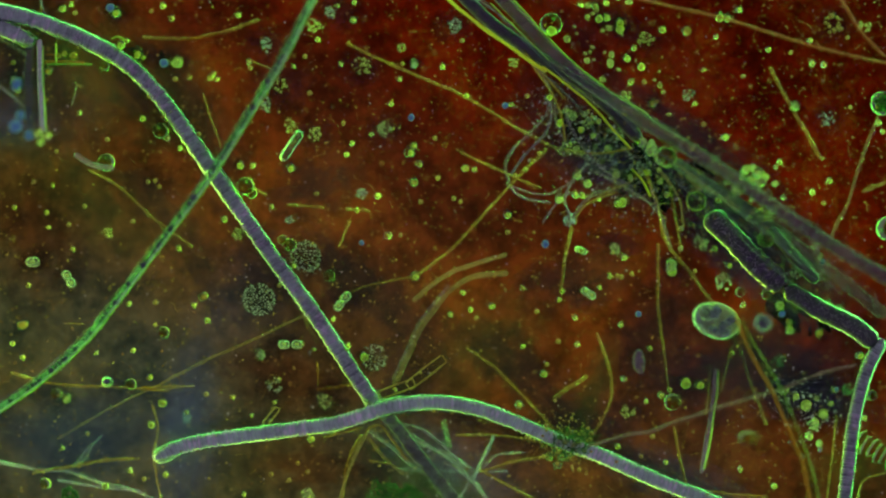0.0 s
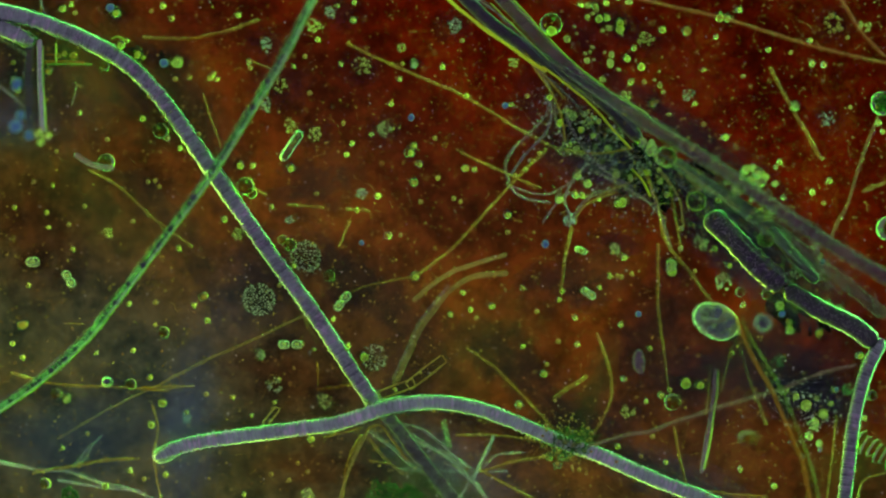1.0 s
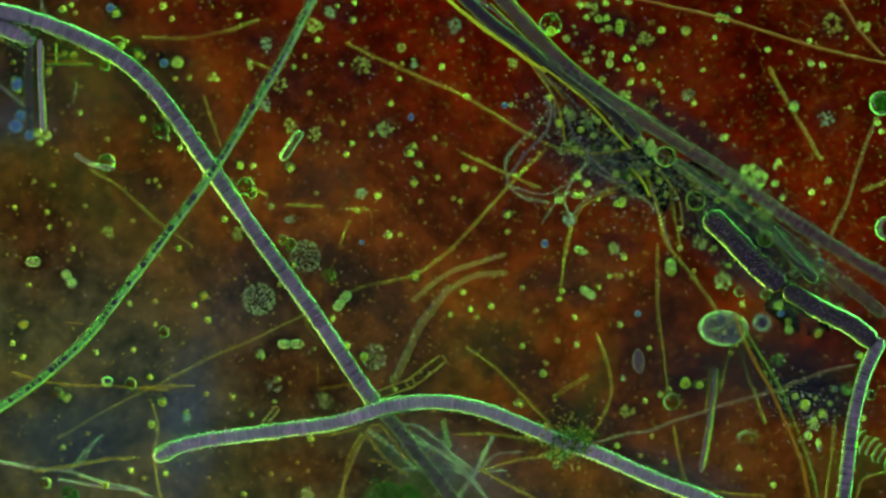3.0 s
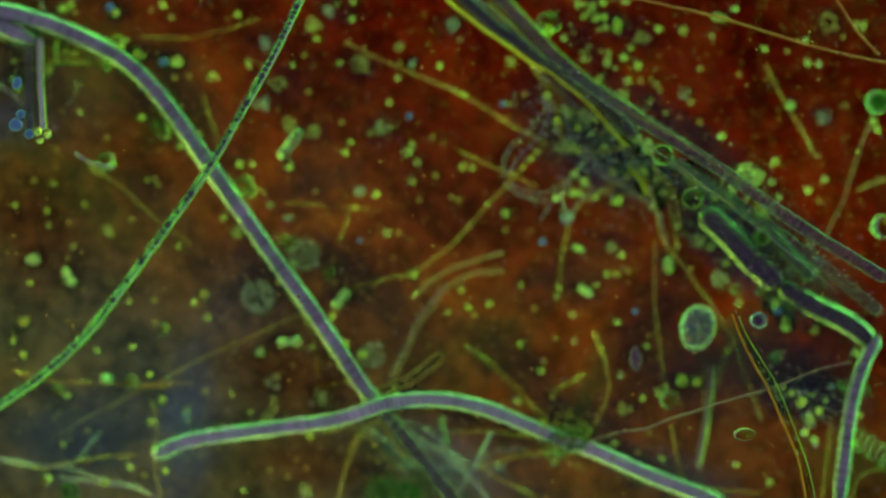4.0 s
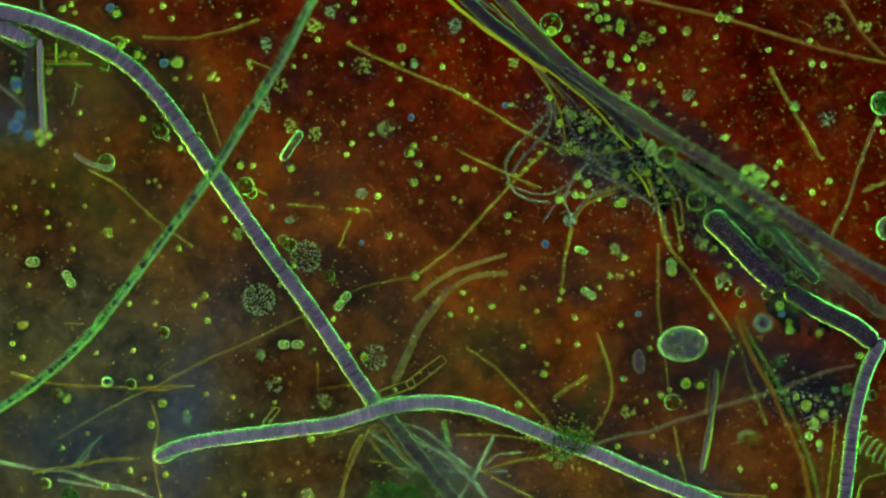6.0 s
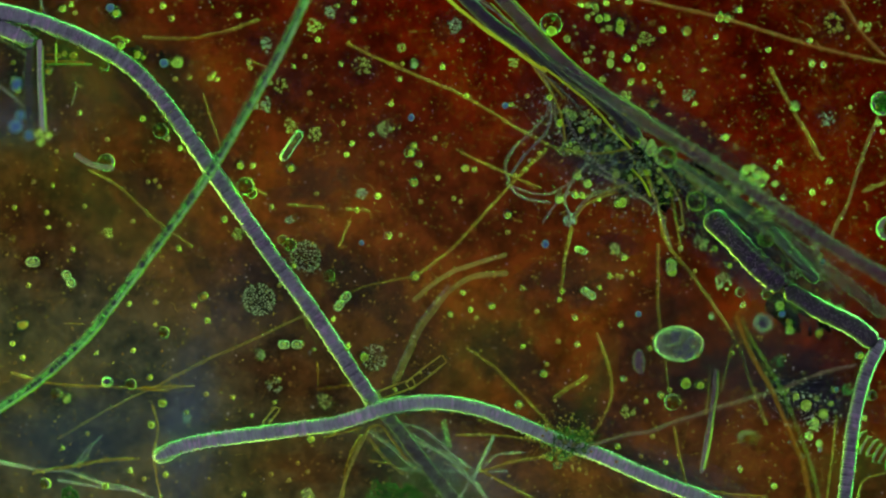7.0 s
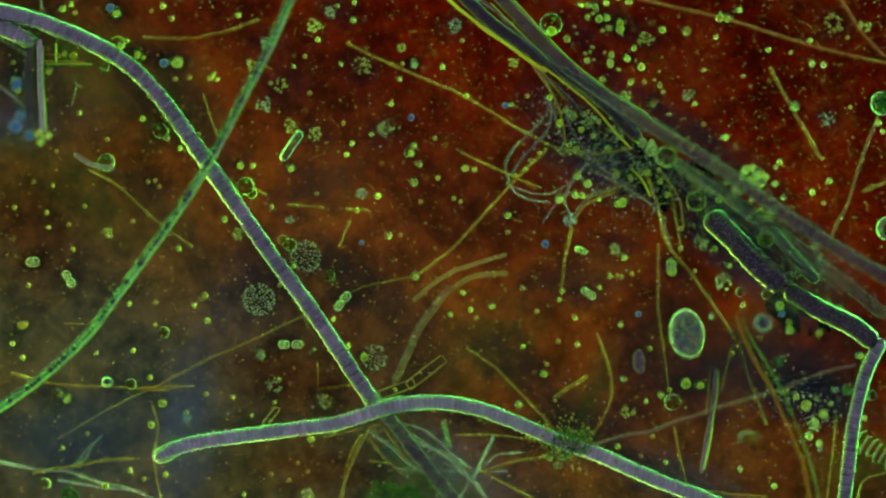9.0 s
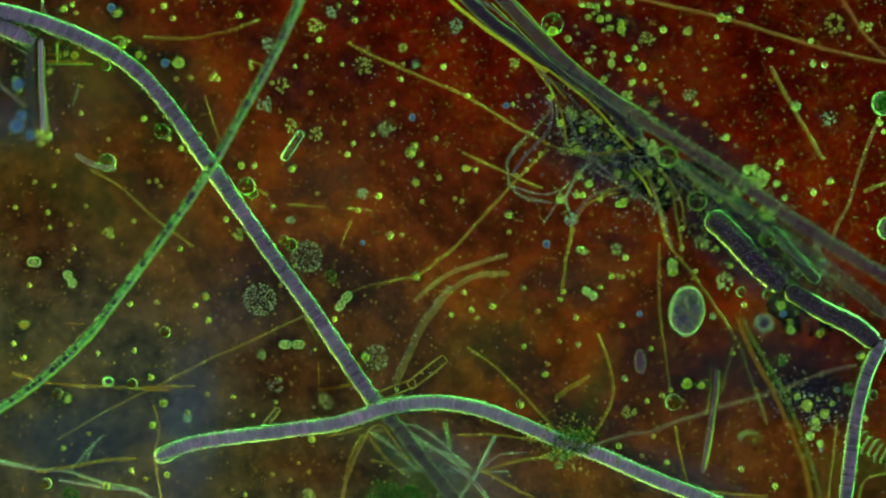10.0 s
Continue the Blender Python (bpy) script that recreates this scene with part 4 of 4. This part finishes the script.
for u, v, r in ((540, 323, 2.6), (548, 625, 4.0), (203, 604, 2.2)):
    ob = new("dirt_speck", DIRT)
    ob.location, ob.scale = spot(u, v, r * STEP), (r * STEP * 0.6, r * STEP, r * STEP)
    tagged(ob, "tiny black speck standing in for sensor dirt", "dirt speck", "dirt specks")


def rosette(u, v, r, label, bead=2.5, seed=1):
    """A hollow ball of small round cells, packed side by side over its surface."""
    g, bm = random.Random(seed), bmesh.new()
    bmesh.ops.create_icosphere(bm, subdivisions=2, radius=1)
    base, tris = [q.co.copy() for q in bm.verts], [tuple(q.index for q in f.verts) for f in bm.faces]
    bm.free()
    verts, faces, n = [], [], int(0.55 * (r / bead) ** 2)
    for i in range(n):
        h = 1 - (i + 0.5) / n
        a, d = i * 2.39996 + g.uniform(-0.25, 0.25), math.sqrt(1 - h * h) * (1 + 0.1 * noise.noise(Vector((i * 0.9, seed, 0))))
        R = bead * STEP * g.uniform(0.65, 1.0)
        p = Vector((math.cos(a) * d * r, math.sin(a) * d * r, 0.5 * r * h)) * STEP + Vector((0, 0, R))
        at = len(verts)
        verts += [p + c * R for c in base]
        faces += [tuple(at + j for j in f) for f in tris]
    ob = new("granule_colony", mesh_of("granule_colony", verts, faces, DOTS))
    ob.location = spot(u, v)
    return tagged(ob, label, "granule colony", "granular colonies")


ROSETTE = "round pale green rosette colony of small beads"
rosette(458, 530, 28, ROSETTE, 1.75, 3)
rosette(541, 455, 27, ROSETTE, 1.75, 4)
rosette(662, 633, 22, ROSETTE, 1.8, 5)
colony(1475, 42, 17, GRAIN, ROSETTE, 2.6, 34, hollow=0.2)
PINK = "rosy granular clump with bright green rims beside the bundle"
colony(1335, 313, 20, ROSE, PINK, 5.5, 16, 0.06)
colony(1300, 330, 22, ROSE, PINK, 4.0, 18, 0.06)
colony(1150, 262, 16, ROSE, PINK, 4.5, 12, 0.04)
LOOSE = "loose clump of yellow-green granules on the slide"
for u, v, r in ((190, 412, 10), (472, 80, 12), (586, 20, 11), (557, 47, 14), (494, 150, 15), (466, 185, 14), (640, 118, 17), (712, 85, 7), (556, 238, 13),
                (515, 225, 13), (513, 390, 7), (420, 415, 10), (908, 110, 9), (1143, 70, 14), (1218, 168, 12), (1464, 210, 12), (1530, 47, 11), (485, 682, 14), (1110, 728, 13)):
    colony(u, v, r, GLOBULE if (u + v) % 3 else DOTS, LOOSE, 2.2, 12 + int(r * 1.2))
MURKY = "pale bluish clump of fine debris on the slide"
for u, v, r in ((680, 230, 16), (640, 343, 11), (805, 45, 14), (545, 875, 13), (575, 710, 15), (1088, 440, 12), (1008, 390, 13), (1070, 280, 14), (1010, 205, 12), (330, 740, 10)):
    colony(u, v, r * 0.9, (PALE, DOTS, ROSE)[u % 3], MURKY, 1.7, 26 + 2 * int(r))
for u, v, r in ((1000, 265, 14), (1050, 275, 16), (1090, 235, 16), (1040, 210, 16), (1130, 300, 13), (1280, 500, 16), (1240, 430, 14), (1300, 365, 16), (1350, 380, 14), (1385, 420, 14),
                (1410, 480, 12), (1460, 540, 14), (1010, 790, 22), (985, 810, 18), (1035, 770, 14), (1440, 750, 14), (1380, 640, 12), (1500, 690, 10)):
    colony(u, v, r, (ROSE, DOTS, GREEN_GRAIN, GLOBULE)[u // 10 % 4], LOOSE, 2.0, 22 + int(r * 1.2))
bleb = new("globule", ball("globule", 1.0, CORD, 3, 0.3, 12))
bleb.location, bleb.scale = spot(1131, 640, 0.09), (0.022, 0.042, 0.02)
tagged(bleb, "pale lilac oval globule above the slide", "globule", "small globules")
WEED = "dark green chlorophyll clump lying on the slide"
def moss(u, v, spread, count, seed, z=0.0):
    """A tuft of short curled green hairs."""
    g, verts, faces = random.Random(seed), [], []
    for _ in range(count):
        a, d = g.uniform(0, 2 * math.pi), spread * math.sqrt(g.random()) * STEP
        p = Vector((d * math.cos(a) * 1.3, d * math.sin(a) * 0.75, g.uniform(0.004, 0.03)))
        turn, bend, long, R = g.uniform(0, 2 * math.pi), g.uniform(-1.2, 1.2), g.uniform(8, 24) * STEP, g.uniform(0.9, 1.8) * STEP
        at, n = len(verts), 6
        for k in range(n):
            w = turn + bend * k / n
            ahead = Vector((math.cos(w), math.sin(w), 0.1))
            side, taper = Vector((-ahead.y, ahead.x, 0)), R * (1 - 0.6 * k / (n - 1))
            verts += [p + side * (taper * math.cos(q * math.pi / 2.5)) + Vector((0, 0, taper * math.sin(q * math.pi / 2.5))) for q in range(5)]
            p = p + ahead * (long / n)
        for k in range(n - 1):
            faces += [(at + k * 5 + q, at + k * 5 + (q + 1) % 5, at + (k + 1) * 5 + (q + 1) % 5, at + (k + 1) * 5 + q) for q in range(5)]
    ob = new("moss_tuft", mesh_of("moss_tuft", verts, faces, CHLORO))
    ob.location = spot(u, v, z)
    return tagged(ob, "tuft of fine curled dark green hairs on the slide", "algal tuft", "algal tufts")


moss(700, 882, 38, 220, 5)
moss(1006, 778, 34, 90, 6)
moss(1008, 786, 26, 70, 8, 0.045)
colony(125, 880, 18, CHLORO, WEED, 3.0, 60)
colony(1561, 183, 14, CHLORO, WEED, 3.5, 30, 0.02)


def rod_cell(u, v, length, width, angle, label, skin=FRUSTULE, filling=LILAC, beads=4, z=0.0):
    """A rod-shaped cell: clear wall, grains inside."""
    r = width * STEP / 2
    half = max(length * STEP / 2 - r * 0.2, r * 0.3)
    thing = empty("rod_cell", spot(u, v, z + r))
    thing.rotation_euler.z = radians(angle)
    tagged(thing, label, "rod cell", "rod-shaped cells")
    line = spline([(-half, 0, 0), (0, 0, 0), (half, 0, 0)], r * 0.15)
    part("cell_wall", tube("cell_wall", line, r, skin, 16, 0, 0.03, 1.0, u), thing, "clear bright-rimmed wall").visible_shadow = False
    for i in range(beads):
        x = (i + 0.5) / beads * 2 - 1
        part("grain", ball("grain", r * 0.5, filling, 2, 0.4, i, (1.2, 0.9, 0.8)), thing).location = (x * (half - r * 0.6), 0.15 * r * (-1) ** i, -0.1 * r)
    return thing


rod_cell(516, 258, 68, 17, 56, "green-rimmed rod-shaped diatom with dark grains inside")
rod_cell(190, 676, 26, 18, 0, "short square-ended clear cell with a bluish centre", FRUSTULE, VIOLET, 1)
PLUMP = "plump pale yellow-green rod cell on the slide"
for u, v, length, width, angle in ((58, 464, 24, 17, 0), (118, 488, 17, 16, -65), (126, 501, 17, 16, -60), (503, 610, 20, 15, 0), (526, 610, 20, 15, 0), (612, 526, 20, 15, 50), (600, 541, 20, 15, 50),
                                   (1036, 516, 15, 14, -40), (1047, 523, 15, 14, -40), (1028, 444, 20, 11, -20), (1188, 473, 24, 17, 90)):
    rod_cell(u, v, length + 5, width, angle, PLUMP, PILL, GRAIN, 1)


def needle_diatom(u0, v0, u1, v1, width):
    """Two slim side walls closed by end walls and one cross wall."""
    a, b = spot(u0, v0), spot(u1, v1)
    thing = empty("needle_diatom", (a + b) / 2 + Vector((0, 0, 0.02)))
    thing.rotation_euler.z = math.atan2(b.y - a.y, b.x - a.x)
    tagged(thing, "slender glassy needle diatom with green outlines", "diatom", "needle diatoms")
    half, w = (b - a).length / 2, width * STEP / 2
    for y in (-w, w):
        part("side_wall", tube("side_wall", spline([(-half, y, 0), (0, y * 1.1, 0), (half, y, 0)], 0.004), 0.0020, GRAIN, 8), thing)
    for x in (-half, half):
        part("cross_wall", tube("cross_wall", spline([(x, -w, 0), (x, 0, 0), (x, w, 0)], 0.003), 0.0018, GRAIN, 8), thing)
    return thing


needle_diatom(672, 700, 733, 677, 14)
needle_diatom(722, 684, 786, 634, 15)
needle_diatom(468, 752, 492, 722, 9)


def coil(u0, v0, u1, v1, radius, pitch, width, label):
    """A corkscrew-shaped cell."""
    a, b = spot(u0, v0), spot(u1, v1)
    length, n = (b - a).length, 12
    turns = length / (pitch * STEP)
    pts = [Vector((length * i / (turns * n), radius * STEP * math.sin(2 * math.pi * i / n), radius * STEP * math.cos(2 * math.pi * i / n))) for i in range(int(turns * n))]
    ob = new("coiled_alga", tube("coiled_alga", pts, width * STEP / 2, GREEN_GRAIN, 10, 0, 0.1))
    ob.location = a + Vector((0, 0, (radius + width) * STEP))
    ob.rotation_euler.z = math.atan2(b.y - a.y, b.x - a.x)
    return tagged(ob, label, "coiled alga", "coiled algae")


def cell_stack(u0, v0, u1, v1, count, long, label):
    """Clear oval cells, packed side by side across a line."""
    a, b = spot(u0, v0), spot(u1, v1)
    thing = empty("cell_stack", a)
    thing.rotation_euler.z = math.atan2(b.y - a.y, b.x - a.x)
    tagged(thing, label, "algal colony", "algal colonies")
    gap = (b - a).length / (count - 1)
    me = ball("cell", 1.0, VESICLE, 3, 0.12, 9)
    for i in range(count):
        cell = part("cell", me, thing, "clear green-rimmed oval cell")
        cell.location = (i * gap, 0.15 * gap * (-1) ** i, gap * 0.6)
        cell.rotation_euler.z = 0.25 * math.sin(3 * i)
        cell.scale, cell.visible_shadow = (gap * 0.62, long * STEP / 2, gap * 0.6), False
    return thing


cell_stack(1522, 780, 1588, 822, 7, 38, "row of clear green-rimmed oval cells on the slide")
coil(785, 742, 797, 796, 4, 9, 1.8, "tiny green corkscrew-shaped alga on the slide")


def specks(count, low, high, material, name, label, z0, z1, seed, lane=None, detail=1):
    """Fine matter too small to count, in one object; a lane keeps it round a line."""
    r = random.Random(seed)
    bm = bmesh.new()
    bmesh.ops.create_icosphere(bm, subdivisions=detail, radius=1)
    base = [v.co.copy() for v in bm.verts]
    tris = [tuple(v.index for v in f.verts) for f in bm.faces]
    bm.free()
    verts, faces = [], []
    while len(verts) < count * len(base):
        p = spot(r.uniform(-60, 1628), r.uniform(-60, 942), r.uniform(z0, z1))
        if lane:
            u0, v0, u1, v1, spread = lane
            t = r.random()
            p = spot(u0 + (u1 - u0) * t + r.gauss(0, spread), v0 + (v1 - v0) * t + r.gauss(0, spread), r.uniform(z0, z1))
        elif noise.noise(p * 2.2 + Vector((seed, 0, 0))) + r.uniform(-0.5, 0.7) < 0:
            continue
        R = low * (high / low) ** (r.random() ** 2.2) * STEP
        p.z += R
        k, at = (r.uniform(0.7, 1.3), r.uniform(0.7, 1.3)), len(verts)
        verts += [(p.x + c.x * R * k[0], p.y + c.y * R * k[1], p.z + c.z * R) for c in base]
        faces += [tuple(at + j for j in f) for f in tris]
    return tagged(new(name, mesh_of(name, verts, faces, material)), label, "specks", kind="stuff")


specks(5200, 0.8, 2.3, AMBER, "fine_specks", "scattered fine amber specks all over the slide", 0, 0.0, 3)
specks(2200, 0.8, 2.3, GRAIN, "green_specks", "scattered fine green specks all over the slide", 0, 0.05, 4)
specks(3000, 0.8, 2.3, AMBER, "rosy_specks", "scattered fine reddish specks all over the slide", 0, 0.02, 12)
specks(220, 1.5, 4.0, AMBER, "drifting_specks", "reddish specks drifting in the water over the slide", 0.1, 0.25, 13)
specks(1500, 0.6, 1.7, GRAIN, "pale_specks", "scattered fine yellow-green specks all over the slide", 0, 0.01, 51)
specks(900, 0.7, 2.0, TRICHOME, "lilac_specks", "scattered fine lilac specks all over the slide", 0, 0.01, 52)
specks(300, 0.8, 2.6, TRICHOME, "tangle_grains", "lilac grains caught in the tangle of threads", 0, 0.06, 53, (960, 190, 1180, 345, 40))
specks(50, 1.5, 4.0, ROSE, "bundle_flakes", "pale rosy flakes along the bundle of filaments", 0.03, 0.2, 54, (1190, 270, 1500, 480, 24), 2)
specks(200, 0.6, 1.4, PALE_TRICHOME, "bundle_dust", "fine pale grains high on the bundle of filaments", 0.18, 0.25, 55, (1000, 130, 1540, 520, 36))
specks(60, 0.6, 1.4, DOTS, "tangle_dust", "fine pale grains high over the tangle of threads", 0.14, 0.24, 56, (960, 200, 1180, 350, 40))
specks(160, 0.9, 3.0, PALE, "pale_debris", "pale debris caught in the tangle of threads", 0, 0.06, 5, (960, 170, 1160, 330, 38))
specks(320, 0.8, 2.6, GREEN_GRAIN, "green_debris", "green grains caught along the bundle of filaments", 0, 0.06, 6, (1130, 275, 1500, 565, 28))
specks(140, 0.7, 1.8, GRAIN, "bundle_debris", "yellow-green grains high on the bundle of filaments", 0.13, 0.2, 16, (1000, 150, 1540, 540, 36))
specks(420, 0.8, 2.4, GRAIN, "floating_specks", "yellow-green specks floating in the water over the slide", 0.12, 0.22, 17)
specks(420, 0.6, 1.5, TRICHOME, "cell_grains", "fine lilac grains in the swollen filament", 0.088, 0.092, 41, (1246, 375, 1382, 502, 9))
specks(260, 0.6, 1.3, TRICHOME, "cell_grains", "fine lilac grains in the jointed filament", 0.07, 0.074, 42, (1396, 516, 1540, 598, 7))
specks(190, 0.7, 1.8, PALE_TRICHOME, "blue_debris", "pale bluish debris between upright filaments", 0, 0.08, 8, (1370, 670, 1480, 760, 26))
specks(400, 0.8, 3.5, GRAIN, "knot_debris", "green grains at the knot of crossing filaments", 0, 0.06, 9, (960, 770, 1040, 800, 24))

specks(16, 3, 9, VESICLE, "tangle_bubbles", "clear green-rimmed bubbles packed in the tangle of threads", 0, 0.03, 31, (1000, 215, 1170, 340, 34), 3)
specks(14, 2, 6, PALE, "tangle_flakes", "pale lilac flakes in the tangle of threads", 0, 0.03, 32, (990, 215, 1190, 360, 34), 3)
specks(34, 2.5, 7, VESICLE, "bundle_bubbles", "clear green-rimmed bubbles along the swollen filament", 0, 0.03, 33, (1190, 320, 1470, 560, 24), 3)
specks(34, 3, 8, GLOBULE, "upper_bubbles", "clear green-rimmed bubbles beside the bundle", 0, 0.02, 34, (1000, 20, 1150, 180, 34), 3)
specks(12, 2, 5, PALE, "knot_bubbles", "pale bluish bubbles between upright filaments", 0, 0.03, 35, (1360, 680, 1480, 750, 22), 3)


# ---- the swimming ciliate ----
def ciliate():
    thing = empty("ciliate")
    tagged(thing, "oval translucent ciliate swimming among the filaments", "ciliate")
    part("pellicle", ball("pellicle", 1.0, BODY, 4, 0.05, 3, (0.091, 0.066, 0.058)), thing, "clear oval skin with a green rim").visible_shadow = False
    part("endoplasm", ball("endoplasm", 1.0, ENDOPLASM, 4, 0.1, 4, (0.076, 0.052, 0.042)), thing, "bluish-violet cloudy cell matter")
    part("nucleus", ball("nucleus", 1.0, VEIL, 3, 0.2, 5, (0.030, 0.024, 0.02)), thing, "violet-grey nucleus").location = (-0.03, 0.012, -0.01)
    g = random.Random(21)
    groove = spline([(-0.055, -0.01, 0.02), (-0.03, -0.006, 0.03), (0.0, 0.008, 0.03)], 0.003)
    part("oral_groove", tube("oral_groove", groove, 0.0035, DOTS, 8, 0, 0.4), thing, "pale grooved mouth")
    for i in range(9):
        lump = part("food_vacuole", ball("food_vacuole", g.uniform(0.010, 0.019), VIOLET, 3, 0.5, i + 3), thing, "dark violet food vacuole")
        lump.location = (g.uniform(-0.02, 0.06), g.uniform(-0.03, 0.03), g.uniform(0.0, 0.02))
    for i in range(22):
        r = g.uniform(0.002, 0.006)
        part("vacuole", ball("vacuole", r, (PALE, DOTS, PALE)[i % 3], 2, 0.2, i), thing).location = (g.uniform(-0.065, 0.065), g.uniform(-0.035, 0.035), g.uniform(0.0, 0.042))
    return thing


swimmer = ciliate()


# ---- the swaying filament: four stiff lengths that bend at their joints ----
SWAY = ((-20, 735, 0.10), (70, 672, 0.10), (150, 600, 0.11), (222, 510, 0.12), (300, 407, 0.14), (375, 305, 0.16), (438, 205, 0.18), (498, 105, 0.20), (552, 0, 0.21), (585, -65, 0.21))
sway_line = flat_line(SWAY, 0.2, 0.002)
sway = tagged(empty("algal_filament", sway_line[0]), "clear green algal filament with dark cells swaying above the slide", "algal filament", "thick algal filaments")


OVAL = ball("cell", 1.0, DARK, 2, 0.15, 6)


def oval_cells(line, radius, seed, share, owner):
    """Dark oval cells of uneven length in a row, each one a part, with bright grains between them in one mesh."""
    g, verts, faces, i = random.Random(seed), [], [], 3
    bm = bmesh.new()
    bmesh.ops.create_icosphere(bm, subdivisions=2, radius=1)
    base, tris = [q.co.copy() for q in bm.verts], [tuple(q.index for q in f.verts) for f in bm.faces]
    bm.free()
    while i < len(line) - 18:
        n = g.randint(6, 16)
        ahead = (line[i + n] - line[i]).normalized()
        if g.random() > share:
            cell = part("cell", OVAL, owner, "dark oval cell")
            wide = radius * g.uniform(0.75, 1.15)
            cell.location = line[i + n // 2]
            cell.rotation_euler.z = math.atan2(ahead.y, ahead.x)
            cell.scale = (n * g.uniform(0.0004, 0.0011), wide, wide * 0.8)
        for _ in range(g.randint(2, 7)):
            c, R = line[i + g.randint(0, n)] + Vector((g.uniform(-0.8, 0.8), g.uniform(-0.8, 0.8), g.uniform(0.5, 1))) * radius, g.uniform(0.0014, 0.0034)
            at = len(verts)
            verts += [c + q * R for q in base]
            faces += [tuple(at + q for q in f) for f in tris]
        i += n
    tagged(part("granulation", mesh_of("granulation", verts, faces, GREEN_GRAIN), owner, "bright green granulation"), kind="stuff")


lengths = []
for i in range(4):
    a, b = i * len(sway_line) // 4, min(len(sway_line), (i + 1) * len(sway_line) // 4 + 14)
    home = [q - sway_line[a] for q in sway_line[a:b]]
    piece = part("filament_length", tube("filament_length", home[::2], 0.0175 - 0.0008 * i, GREEN_SHEATH, 16, 0, 0.1, 0.9, i), sway, "clear green sheath")
    piece.visible_shadow = False
    part("cell_matter", tube("cell_matter", home[::3], 0.0115 - 0.0008 * i, FILLING, 12, 0, 0.25, 0.8, i + 9), piece, "teal cell matter")
    # rim light on the right side, drawn as a bright tube
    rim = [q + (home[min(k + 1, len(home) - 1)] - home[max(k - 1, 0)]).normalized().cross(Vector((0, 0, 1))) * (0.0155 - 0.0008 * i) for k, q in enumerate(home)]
    part("wall", tube("wall", rim[::3], 0.0030, LIME, 8, 0, 0.3, 1.0, i + 20), piece, "bright green rim light line")
    # pale highlight just inside that rim, drawn as a second tube
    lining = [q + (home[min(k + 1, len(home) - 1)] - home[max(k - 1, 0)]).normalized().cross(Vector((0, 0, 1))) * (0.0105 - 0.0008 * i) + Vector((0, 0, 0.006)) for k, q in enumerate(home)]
    part("lining", tube("lining", lining[::3], 0.0028 + 0.0006 * i, PALE_TRICHOME, 8, 0, 0.4, 1.0, i + 30), piece, "pale lilac highlight stripe")
    oval_cells([q + Vector((0, 0, 0.007)) for q in home], 0.0105, i, 0.55 - 0.1 * i, piece)
    lengths.append((piece, sway_line[a] - sway_line[0]))


def motions():
    # seconds, place over the grid, heading and tilt in degrees
    rows = ((0, 1268, 568, -20, 0), (0.8, 1268, 568, -22, 0), (1.5, 1265, 575, -40, 0), (2.0, 1273, 577, -33, 0), (2.7, 1288, 582, -25, 0), (3.25, 1270, 582, 28, 15), (3.8, 1248, 583, 78, 25), (4.4, 1234, 598, 66, 32), (5.0, 1235, 620, 48, 38),
            (5.55, 1221, 609, 5, 5), (6.8, 1200, 609, -2, 0), (7.5, 1205, 608, -12, 0), (8.0, 1196, 607, -14, 0), (8.2, 1222, 607, -45, 0), (8.5, 1219, 594, -62, 0), (9.0, 1215, 591, -82, 0), (9.4, 1215, 571, -91, 0), (10.0, 1213, 551, -98, 0))
    walk(swimmer, [(t, Matrix.Translation(spot(u, v, 0.07)) @ pose(0, 0, 0, 0, 0, a) @ pose(0, 0, 0, 0, b, 0)) for t, u, v, a, b in rows])
    # the turn of each length in degrees, from the fixed end on
    swing = ((0, 0, 0, 0, 0), (3.0, 0, 0, 0, 0), (3.8, 0.2, 0.8, 1.6, 1.7), (4.6, 0.2, 0.8, 1.6, 1.7), (5.3, 0, 0, 0, 0), (6.85, 0, 0, 0, 0), (7.0, 0.1, 0.4, 1.2, 1), (7.1, 1.1, 2.9, 7, 5.4), (7.2, 1.6, 4.3, 10.5, 8), (7.6, 1.6, 4.3, 10.5, 8), (7.7, 2.6, 5.2, 11.5, 10), (7.8, 4.2, 6.8, 13, 13.5), (8.0, 5.4, 7.8, 13.6, 15),
             (8.4, 5.4, 7.8, 13.8, 15.5), (8.5, 1.6, 3.8, 7.7, 3), (8.8, 0.8, 1.8, 5.6, 4), (9.0, 0.6, 1.3, 4.1, 3), (9.3, 0.4, 0.8, 2.4, 2), (10.0, 0.4, 0.8, 2.3, 2))
    for i, (piece, joint) in enumerate(lengths):
        rows = []
        for t, *turns in swing:
            at = Vector((0, 0, 0))
            for j in range(i):
                at += Matrix.Rotation(radians(turns[j]), 3, "Z") @ (lengths[j + 1][1] - lengths[j][1])
            rows.append((t, Matrix.Translation(at) @ pose(0, 0, 0, 0, 0, turns[i])))
        walk(piece, rows)


motions()
